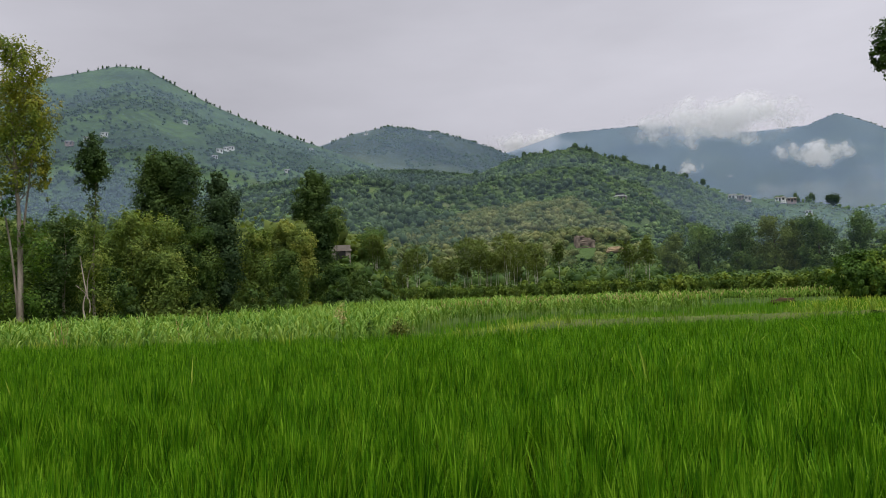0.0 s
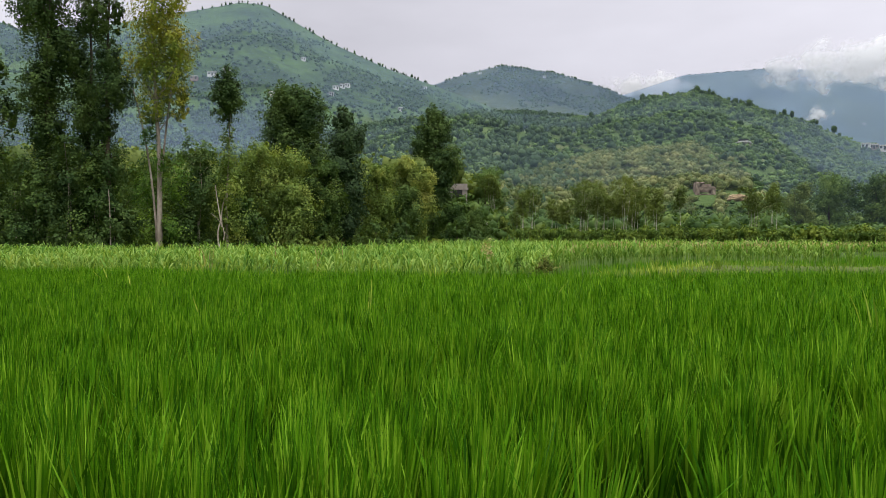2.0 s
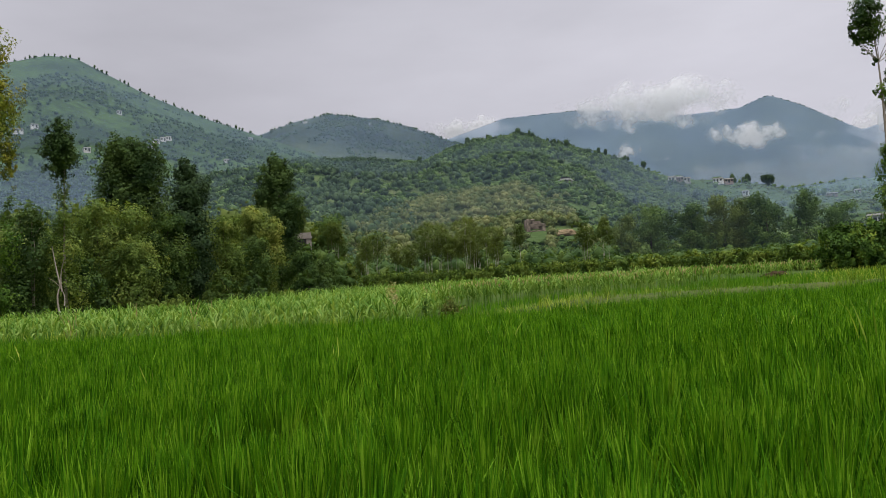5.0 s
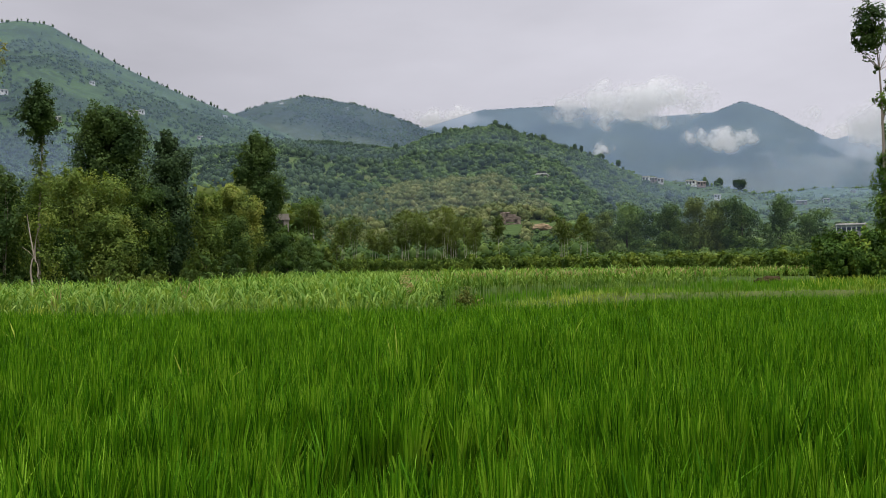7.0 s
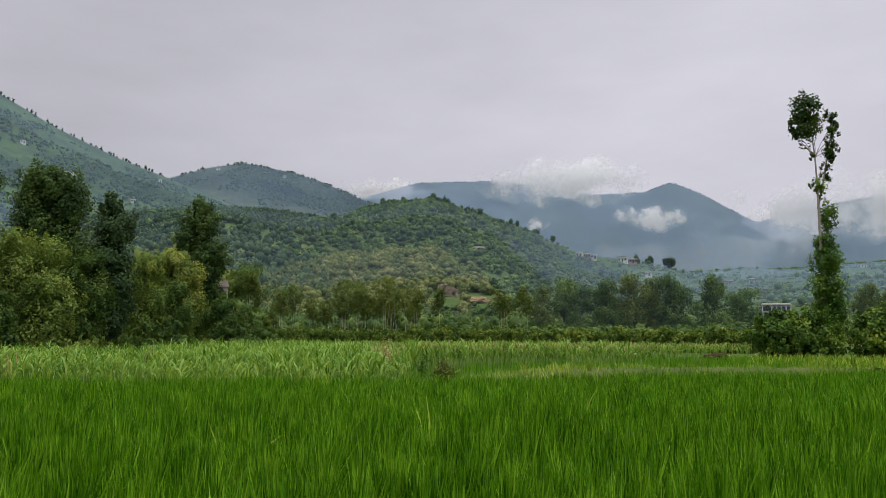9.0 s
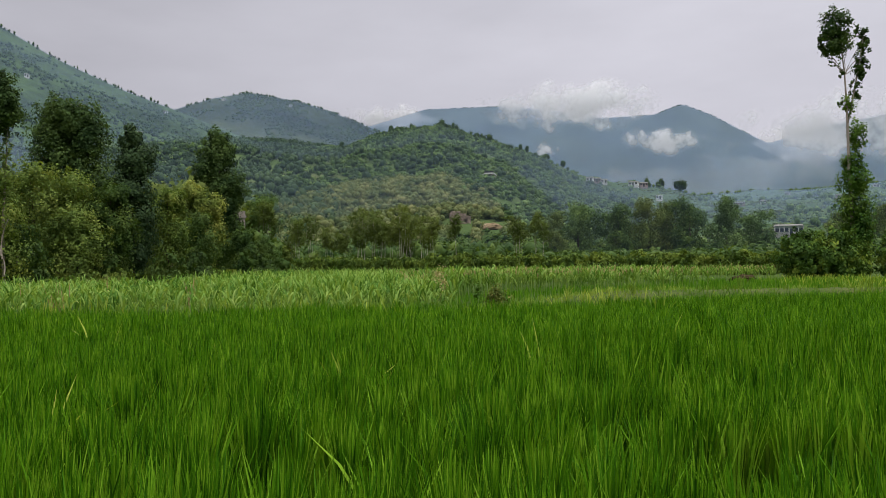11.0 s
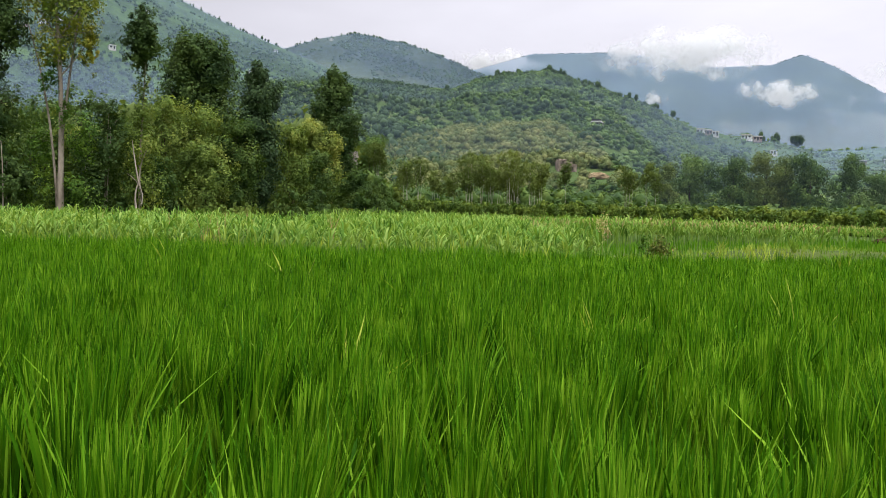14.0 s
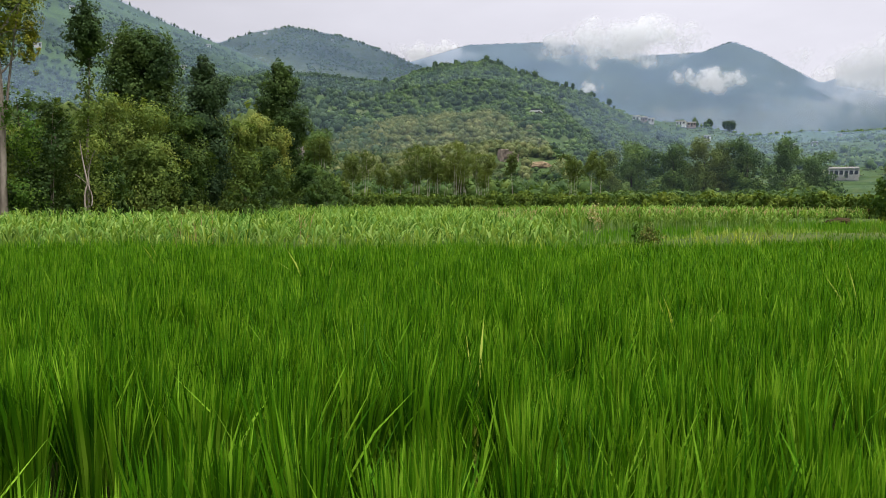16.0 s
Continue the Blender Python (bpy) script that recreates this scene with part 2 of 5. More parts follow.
M_CITRUS = foliage("glossy_bush_leaf", [(0.021, 0.047, 0.0099), (0.051, 0.101, 0.017), (0.149, 0.198, 0.026)], 0.9, 0.6, 0.22, patch=0.68)
M_MIDTREE = foliage("valley_tree_leaf", [(0.050, 0.076, 0.019), (0.074, 0.104, 0.024), (0.112, 0.140, 0.036)], 0.2, 0.6, 0.32, patch=0.7)
M_WOODS = foliage("hill_woods_leaf", [(0.028, 0.056, 0.017), (0.060, 0.105, 0.028), (0.116, 0.172, 0.050)], 0.21, 0.6, 0.25, patch=0.75)
M_ORCHARD = foliage("slope_orchard_leaf", [(0.038, 0.062, 0.021), (0.086, 0.107, 0.034), (0.162, 0.168, 0.066)], 0.22, 0.6, 0.25, patch=0.7)
M_FARWOOD = foliage("mountain_woods_leaf", [(0.016, 0.037, 0.016), (0.031, 0.063, 0.021), (0.058, 0.097, 0.029)], 0.01, 0.6, 0.2, patch=0.6)
M_PINE = foliage("pine_needles", [(0.014, 0.030, 0.015), (0.027, 0.051, 0.021), (0.050, 0.081, 0.030)], 0.03, 0.6, 0.2, patch=0.6)
M_WHITE = surface("whitewashed_wall", [(0.42, 0.41, 0.39), (0.62, 0.60, 0.58)], 0.4, 5, 0.9, 0.2)
M_BRICK = surface("brick_wall", [(0.15, 0.105, 0.085), (0.25, 0.175, 0.14)], 0.5, 6, 0.9, 0.3)
M_CONC = surface("concrete", [(0.30, 0.28, 0.26), (0.45, 0.43, 0.40)], 0.4, 6, 0.9, 0.3)
M_RUIN = surface("ruined_stone", [(0.08, 0.062, 0.049), (0.16, 0.125, 0.10), (0.27, 0.22, 0.175)], 0.9, 5, 0.95, 0.8)
M_SHED = surface("mud_plaster", [(0.17, 0.145, 0.13), (0.27, 0.24, 0.22)], 0.8, 7, 0.95, 0.4)
M_OPEN = surface("dark_opening", [(0.015, 0.015, 0.016), (0.03, 0.03, 0.03)], 1, 9, 0.6, 0.0)
M_EARTH = surface("brown_earth", [(0.013, 0.0090, 0.0042), (0.027, 0.019, 0.0091), (0.055, 0.041, 0.021)], 0.8, 9, 0.95, 0.8)
M_TAN = surface("tan_bank_earth", [(0.11, 0.08, 0.045), (0.19, 0.14, 0.085), (0.26, 0.20, 0.13)], 0.7, 6, 0.95, 0.8)
M_STRAW = surface("mown_dry_grass", [(0.022, 0.043, 0.0084), (0.044, 0.062, 0.016), (0.080, 0.087, 0.031)], 0.7, 14, 0.95, 0.8)

# mesh helpers --------------------------------------------------------------
rng = np.random.default_rng(7)


def mesh_of(name, verts, faces, mats, index=None, smooth=False):
    """A mesh out of arrays; faces all with the same number of corners."""
    verts, faces = np.asarray(verts, np.float32), np.asarray(faces, np.int32)
    me = bpy.data.meshes.new(name)
    n, k = faces.shape
    me.vertices.add(len(verts))
    me.vertices.foreach_set("co", verts.ravel())
    me.loops.add(n * k)
    me.loops.foreach_set("vertex_index", faces.ravel())
    me.polygons.add(n)
    me.polygons.foreach_set("loop_start", np.arange(0, n * k, k, dtype=np.int32))
    for m in mats:
        me.materials.append(m)
    if index is not None:
        me.polygons.foreach_set("material_index", np.asarray(index, np.int32))
    if smooth:
        me.polygons.foreach_set("use_smooth", np.ones(n, dtype=bool))
    me.update(calc_edges=True)
    return me


def put(name, me, parent=None, label=""):
    ob = new(name, me)
    if parent is not None:
        ob.parent = parent
    if label:
        tagged(ob, label)
    return ob


def part(name, bm, material, parent, label=""):
    me = bpy.data.meshes.new(name)
    bm.to_mesh(me)
    bm.free()
    me.materials.append(material)
    return put(name, me, parent, label)


def unit(v):
    return v / np.maximum(np.linalg.norm(v, axis=-1, keepdims=True), 1e-9)


def leaf_quads(centers, normals, length, width, droop=0.0, r=rng):
    """Pointed four-cornered leaves, folded along the rib, at the centres."""
    n = len(centers)
    nrm = unit(normals)
    side = unit(np.cross(nrm, unit(r.normal(size=(n, 3)) + np.array([0, 0, -droop]))))
    along = np.cross(side, nrm)
    L, W = np.broadcast_to(length, (n,))[:, None], np.broadcast_to(width, (n,))[:, None]
    fold = nrm * W * 0.22
    v = np.stack([centers - along * L / 2, centers + side * W / 2 + fold, centers + along * L / 2, centers - side * W / 2 + fold], 1)
    return v.reshape(-1, 3), np.arange(4 * n).reshape(-1, 4)


def tube(path, radii, sides=7):
    """A tapered round tube along a path."""
    path, k = np.asarray(path, float), len(path)
    d = unit(np.gradient(path, axis=0))
    ref = np.where(np.abs(d[:, 2:3]) > 0.9, np.array([[1.0, 0, 0]]), np.array([[0, 0, 1.0]]))
    a = unit(np.cross(d, ref))
    b = np.cross(d, a)
    ang = np.linspace(0, 2 * math.pi, sides, endpoint=False)
    ring = np.cos(ang)[None, :, None] * a[:, None] + np.sin(ang)[None, :, None] * b[:, None]
    v = (path[:, None] + ring * np.asarray(radii)[:, None, None]).reshape(-1, 3)
    i, j = np.meshgrid(np.arange(k - 1), np.arange(sides), indexing="ij")
    q = np.stack([i * sides + j, i * sides + (j + 1) % sides, (i + 1) * sides + (j + 1) % sides, (i + 1) * sides + j], -1)
    return v, q.reshape(-1, 4)


def merge(chunks):
    vs, fs, o = [], [], 0
    for v, f in chunks:
        vs.append(v)
        fs.append(f + o)
        o += len(v)
    return np.concatenate(vs), np.concatenate(fs)


def fbm(x, y, scale, octaves=4, seed=0):
    """Smooth value noise, about -1 to 1."""
    total, amp, norm = np.zeros_like(x, dtype=float), 1.0, 0.0
    for o in range(octaves):
        u, v = x / scale * 2 ** o + 17.3 * (seed + o), y / scale * 2 ** o - 9.1 * (seed + o)
        i, j = np.floor(u), np.floor(v)
        fu, fv = u - i, v - j
        fu, fv = fu * fu * (3 - 2 * fu), fv * fv * (3 - 2 * fv)

        def h(a, b):
            s = np.sin(a * 127.1 + b * 311.7 + seed * 74.7) * 43758.5453
            return (s - np.floor(s)) * 2 - 1
        total += amp * ((h(i, j) * (1 - fu) + h(i + 1, j) * fu) * (1 - fv) + (h(i, j + 1) * (1 - fu) + h(i + 1, j + 1) * fu) * fv)
        norm += amp
        amp *= 0.5
    return total / norm


# ground: one sheet from the field to the mountains -------------------------
EYE_X, EYE_Z = -3.0, 1.24             # middle of the walk, from which ridges are reckoned


def ridge(r, az, foot, crest, back, profile, power=1.0, z0=0.0):
    """A hill whose crest stands at the range crest(az), with the profile's angles (degrees) over the eye."""
    az_k, el_k = zip(*profile)
    rc = crest(az) if callable(crest) else np.full_like(az, float(crest))
    top = EYE_Z + rc * np.tan(np.radians(np.interp(az, az_k, el_k)))
    u = np.clip((r - foot) / (rc - foot), 0, 1)
    up = z0 + (top - z0) * u ** power
    down = top - np.clip((r - rc) / (back - rc), 0, 1.2) ** 1.1 * top
    near_top = 1 - np.exp(-((r - rc) / (0.16 * rc)) ** 2)
    return np.where(r < foot, -1e3, np.where(r <= rc, up, down)), near_top


FOREST = [(-60, 4), (-45, 5), (-28, 6), (-20, 7.0), (-14, 8.1), (-10.9, 8.5), (-6.9, 8.35), (-2.8, 8.0), (-0.8, 8.8), (0.6, 9.1), (3.6, 9.45), (7, 8.35),
          (10.4, 7.3), (12.7, 6.2), (15.2, 5.6), (17, 5.25), (18.7, 5.0), (20, 4.5), (21.5, 3.85), (24, 3.1), (28, 2.7), (36, 3.0), (60, 4)]
MID = [(-60, 1), (8, 2.5), (15, 3.6), (19, 4.2), (22, 4.5), (26, 4.4), (30, 4.7), (40, 5.0), (60, 4)]
BIG = [(-90, 7), (-60, 10), (-50, 11.5), (-41, 13.0), (-39, 12.4), (-34, 13.2), (-29, 14.4), (-26, 15.1), (-24.4, 15.0), (-20.3, 12.9), (-16.6, 11.35),
       (-13.4, 10.25), (-10, 9.0), (-6, 7.2), (-2, 5.5), (5, 3), (60, 2)]
KNOB = [(-60, 5), (-20, 9), (-13.4, 10.3), (-11, 11.1), (-8.85, 11.5), (-5.5, 11.0), (-3.2, 10.3), (-1, 9.4), (2, 8.2), (6, 6.5), (12, 4), (60, 3)]
FAR = [(-60, 5), (-8, 8), (-1, 9.45), (2.8, 10.55), (7.4, 10.65), (10.4, 10.4), (14.5, 9.65), (17.85, 9.7), (19.1, 10.15), (19.65, 10.25), (21.4, 9.45), (24.4, 7.65),
       (26.7, 6.45), (30, 5.2), (36, 4), (60, 3)]
LAST = [(-60, 4), (12, 5.5), (24, 7.3), (28, 8.3), (32, 8.8), (40, 9.3), (60, 9), (100, 7)]


def forest_crest(az):
    return np.interp(az, [-30, -8, -2, 8, 20, 60], [590, 580, 525, 525, 620, 620])


def valley(r, az):
    """The valley floor: the flat field, then land that rises slowly."""
    left = np.clip((-az - 7.3) / 2.4, 0, 1)
    z = np.interp(r, [0, 40, 75, 95, 130, 160, 250, 400, 620, 2000, 5000], [0, 0, 0.2, 0.55, 1.5, 2.6, 5.5, 19, 44, 90, 90])
    return z + left * np.interp(r, [0, 74, 80, 86, 100, 130, 300], [0, 0, 2.9, 4.4, 5.0, 3.8, 0])


def rice_edge(x):
    """Where the big paddy ends, further off on the right."""
    return 15.3 + 0.4 * np.clip(x + 3, 0, 10.5) + 0.25 * np.sin(x * 0.9)


def ground_height(x, y, full=False):
    dx, dy = np.asarray(x, float) - EYE_X, np.asarray(y, float)
    r, az = np.hypot(dx, dy), np.degrees(np.arctan2(dx, dy))
    z = valley(r, az)
    x, y = dx + EYE_X, dy
    right = np.clip((x + 3.5) / 4, 0, 1)
    start = rice_edge(x) + 0.3
    yb = np.where(y < 20.2, 20.2 - (20.2 - y) * 4.2 / np.maximum(20.2 - start, 0.3), y)
    z = z + right * np.interp(yb, [16.0, 17.4, 18.4, 20.2, 21.0, 26.5, 27.5, 40], [0, 0.3, 0.64, 0.70, 0.5, 0.48, 0.5, 0.5]) + (1 - right) * np.interp(y, [16, 18, 40], [0, 0.2, 0.3])
    terr = np.clip((az - 9) / 5, 0, 1) * np.clip((r - 150) / 60, 0, 1) * np.clip((760 - r) / 100, 0, 1)
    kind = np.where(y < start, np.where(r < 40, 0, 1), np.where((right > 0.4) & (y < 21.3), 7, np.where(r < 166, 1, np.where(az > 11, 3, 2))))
    layers = [(ridge(r, az, 178, forest_crest, 900, FOREST, np.interp(az, [8, 14], [0.92, 1.75]), np.interp(az, [8, 13], [4.5, 1.8])), 2, 0.022), (ridge(r, az, 650, 1300, 1900, MID, 0.95, 44), 3, 0.012), (ridge(r, az, 470, 1050, 1900, BIG, 0.95, 20), 4, 0.035),
              (ridge(r, az, 1000, 1550, 2500, KNOB, 0.95, 60), 5, 0.035), (ridge(r, az, 1800, 3200, 4700, FAR, 0.9, 80), 6, 0.035),
              (ridge(r, az, 3000, 4300, 6000, LAST, 0.9, 80), 6, 0.02)]
    rough = fbm(dx, dy, 60, 4, 1)
    folds = 1 - np.abs(fbm(dx, dy, 330, 4, 5)) * 2
    for (h, calm), k, amp in layers:
        wild = rough * 0.45 + folds * 0.55 - 0.25 if k >= 4 else rough
        h = h + wild * amp * np.minimum(r, 1600) * calm * np.clip((h + 900) / 900, 0, 1)
        kind = np.where(h > z, np.where((k == 2) & (az > 13), 3, k), kind)
        z = np.maximum(z, h)
    step = 3.0
    z_t = (np.floor(z / step) + np.clip((z / step - np.floor(z / step)) * 3 - 2, 0, 1)) * step
    z = z + terr * 0.85 * (z_t - z)
    z = z + fbm(dx, dy, 9, 3, 2) * np.clip((r - 42) / 60, 0, 1) * 0.25
    return (z, kind) if full else z


def build_ground():
    az = np.concatenate([np.arange(-180, -48, 4.0), np.arange(-48, 46, 0.3), np.arange(46, 180, 4.0)])
    r = [0.0, 1.0]
    while r[-1] < 4800:
        r.append(r[-1] + 0.3 if 14.5 < r[-1] < 30 else r[-1] * (1.09 if r[-1] < 30 else 1.035 if r[-1] < 130 else 1.016 if r[-1] < 640 else 1.028) + (0.6 if r[-1] < 30 else 0))
    r = np.array(sorted(r + [525.0, 580.0, 620.0, 1050.0, 1300.0, 1550.0, 3200.0, 4300.0]))
    rr, aa = np.meshgrid(r, np.radians(az), indexing="ij")
    x, y = EYE_X + rr * np.sin(aa), rr * np.cos(aa)
    z, kind = ground_height(x, y, True)
    n, k = rr.shape
    i, j = np.meshgrid(np.arange(n - 1), np.arange(k), indexing="ij")
    jn = (j + 1) % k
    q = np.stack([i * k + j, i * k + jn, (i + 1) * k + jn, (i + 1) * k + j], -1).reshape(-1, 4)
    idx = kind[:-1].reshape(-1)
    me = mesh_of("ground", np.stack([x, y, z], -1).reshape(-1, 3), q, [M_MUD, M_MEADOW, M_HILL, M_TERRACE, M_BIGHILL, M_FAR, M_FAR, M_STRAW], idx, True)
    return tagged(put("ground", me), "field soil and grassy valley floor rising into wooded mountains", "ground", kind="structure")


build_ground()


# haze sheets, mist and low cloud -------------------------------------------
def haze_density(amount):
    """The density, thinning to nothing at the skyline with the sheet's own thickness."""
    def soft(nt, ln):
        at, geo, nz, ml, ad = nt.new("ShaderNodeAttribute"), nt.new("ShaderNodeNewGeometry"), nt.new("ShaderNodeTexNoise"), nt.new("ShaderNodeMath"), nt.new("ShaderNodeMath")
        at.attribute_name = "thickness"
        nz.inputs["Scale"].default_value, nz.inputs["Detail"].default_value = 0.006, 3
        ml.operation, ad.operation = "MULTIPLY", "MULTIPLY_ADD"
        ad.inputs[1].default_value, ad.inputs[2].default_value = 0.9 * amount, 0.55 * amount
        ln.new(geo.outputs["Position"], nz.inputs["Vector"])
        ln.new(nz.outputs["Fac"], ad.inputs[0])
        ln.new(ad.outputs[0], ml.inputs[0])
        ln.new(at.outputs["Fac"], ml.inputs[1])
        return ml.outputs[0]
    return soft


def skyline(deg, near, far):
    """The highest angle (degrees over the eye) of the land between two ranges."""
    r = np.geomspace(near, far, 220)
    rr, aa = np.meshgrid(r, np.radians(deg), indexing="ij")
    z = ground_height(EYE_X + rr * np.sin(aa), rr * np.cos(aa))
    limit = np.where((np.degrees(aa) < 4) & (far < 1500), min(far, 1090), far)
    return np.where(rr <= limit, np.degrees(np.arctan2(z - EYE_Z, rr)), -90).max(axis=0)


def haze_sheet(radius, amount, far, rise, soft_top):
    """A blue-tinted sheet that paints haze over the land behind it and ends at the skyline of the land between it and
    the range far; thicker where the valley lies open.
    """
    right_gain = 1.9 if 400 < radius < 1000 else 1.0
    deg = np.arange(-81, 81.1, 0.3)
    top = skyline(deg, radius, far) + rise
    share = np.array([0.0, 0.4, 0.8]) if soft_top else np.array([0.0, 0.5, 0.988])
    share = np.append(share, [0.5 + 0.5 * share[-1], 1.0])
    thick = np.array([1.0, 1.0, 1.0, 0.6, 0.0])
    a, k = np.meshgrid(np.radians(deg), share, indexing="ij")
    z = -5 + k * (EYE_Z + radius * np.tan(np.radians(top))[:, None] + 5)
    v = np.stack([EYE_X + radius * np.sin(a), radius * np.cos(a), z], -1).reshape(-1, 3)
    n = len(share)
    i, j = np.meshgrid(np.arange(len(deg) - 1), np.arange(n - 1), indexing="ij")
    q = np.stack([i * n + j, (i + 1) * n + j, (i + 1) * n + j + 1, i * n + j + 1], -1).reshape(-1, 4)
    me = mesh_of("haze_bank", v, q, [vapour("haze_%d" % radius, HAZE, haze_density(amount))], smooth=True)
    me.attributes.new("thickness", "FLOAT", "POINT").data.foreach_set("value", (np.interp(deg, [11, 20], [1.0, right_gain])[:, None] * thick).ravel().astype(np.float32))
    return tagged(put("haze_bank", me), "blue-tinted see-through sheet painting distance haze, shaped to the skyline", "haze", "haze banks", "stuff")


for spec in HAZE_SHEETS:
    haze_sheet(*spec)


def cloud_density(power, seed, aspect):
    def soft(nt, ln):
        tc, nz, mp = nt.new("ShaderNodeTexCoord"), nt.new("ShaderNodeTexNoise"), nt.new("ShaderNodeMapping")
        mp.inputs["Location"].default_value = (seed, seed * 0.7, 0)
        mp.inputs["Scale"].default_value = (aspect, 1, 1)
        grad = nt.new("ShaderNodeVectorMath")
        grad.operation = "LENGTH"
        nz.inputs["Scale"].default_value, nz.inputs["Detail"].default_value, nz.inputs["Roughness"].default_value = 1.0, 4, 0.55
        ln.new(tc.outputs["Object"], mp.inputs["Vector"])
        ln.new(mp.outputs[0], nz.inputs["Vector"])
        ln.new(tc.outputs["Object"], grad.inputs[0])
        sub = nt.new("ShaderNodeMath")
        sub.operation = "MULTIPLY_ADD"
        sub.inputs[1].default_value = 1.4
        ln.new(nz.outputs["Fac"], sub.inputs[0])
        neg = nt.new("ShaderNodeMath")
        neg.operation = "MULTIPLY"
        neg.inputs[1].default_value = -1.0
        ln.new(grad.outputs["Value"], neg.inputs[0])
        ln.new(neg.outputs[0], sub.inputs[2])
        mr = nt.new("ShaderNodeMapRange")
        mr.interpolation_type = "SMOOTHERSTEP"
        mr.inputs["From Min"].default_value, mr.inputs["From Max"].default_value = -0.1, 0.42
        mr.inputs["To Min"].default_value, mr.inputs["To Max"].default_value = 0.0, power
        ln.new(sub.outputs[0], mr.inputs["Value"])
        return mr.outputs[0]
    return soft


def low_cloud(az, el, radius, half_w, half_h, power, seed, label):
    """A soft bank of cloud, bulging towards the valley."""
    n = 14
    u, w = np.meshgrid(np.linspace(-1, 1, n), np.linspace(-1, 1, n), indexing="ij")
    bulge = -0.35 * np.clip(1 - u * u - w * w, 0, 1)
    v = np.stack([u, bulge, w], -1).reshape(-1, 3)
    i, j = np.meshgrid(np.arange(n - 1), np.arange(n - 1), indexing="ij")
    q = np.stack([i * n + j, (i + 1) * n + j, (i + 1) * n + j + 1, i * n + j + 1], -1).reshape(-1, 4)
    me = mesh_of("low_cloud", v, q, [vapour("cloud_vapour_%d" % seed, (0.72, 0.725, 0.75), cloud_density(power, seed, half_w / half_h))], smooth=True)
    ob = put("low_cloud", me)
    a = radians(az)
    ob.location = (EYE_X + radius * math.sin(a), radius * math.cos(a), EYE_Z + radius * math.tan(radians(el)))
    ob.rotation_euler = (0, 0, -a)
    k = radius * math.pi / 180
    ob.scale = (half_w * k, half_w * k * 0.5, half_h * k)
    return tagged(ob, label, "cloud", "low clouds", "stuff")


for spec in CLOUDS:
    low_cloud(*spec)


# trees ---------------------------------------------------------------------
def crown_leaves(blobs, leaf, r, spread=0.18, hang=0.4, dense=2.0):
    """Leaves in sprays that fill the blobs (x, y, z, rx, rz, sprays, leaves per spray); returns verts, faces and spray centres."""
    chunks, cores = [], []
    for bx, by, bz, rx, rz, sprays, per in blobs:
        sprays = int(sprays * dense)
        d = unit(r.normal(size=(sprays, 3)))
        rad = r.uniform(0.2, 1.12, sprays) ** 0.6
        lump = 1 + 0.22 * np.sin(d[:, 0] * 5 + bx * 3) * np.cos(d[:, 2] * 4 + by) + r.normal(0, 0.08, sprays)
        c = np.array([bx, by, bz]) + d * (rad * lump)[:, None] * np.array([rx, rx, rz])
        cores.append(c)
        sig = spread * min(rx, rz) * r.uniform(0.5, 1.2, (sprays, 1, 1))
        off = np.clip(r.normal(size=(sprays, per, 3)), -1.6, 1.6) * sig * np.array([0.85, 0.85, 1.15])
        p = (c[:, None] + off).reshape(-1, 3)
        out = unit(p - np.array([bx, by, bz]))
        nrm = out * 1.1 + r.normal(size=p.shape) * 0.45 + np.array([0, 0, 0.25])
        s = leaf * r.uniform(0.6, 1.35, len(p))
        chunks.append(leaf_quads(p, nrm, s * 1.15, s * 0.85, hang, r))
    v, f = merge(chunks)
    return v, f, np.concatenate(cores)


def limb_path(a, b, r, bow=0.15, n=6):
    t = np.linspace(0, 1, n)[:, None]
    a, b = np.asarray(a, float), np.asarray(b, float)
    side = r.normal(size=3) * np.linalg.norm(b - a) * bow * np.array([1, 1, 0.3])
    return a + (b - a) * t + side * (t * (1 - t)) + np.array([0, 0, 1]) * np.linalg.norm(b - a) * 0.18 * t * (1 - t)


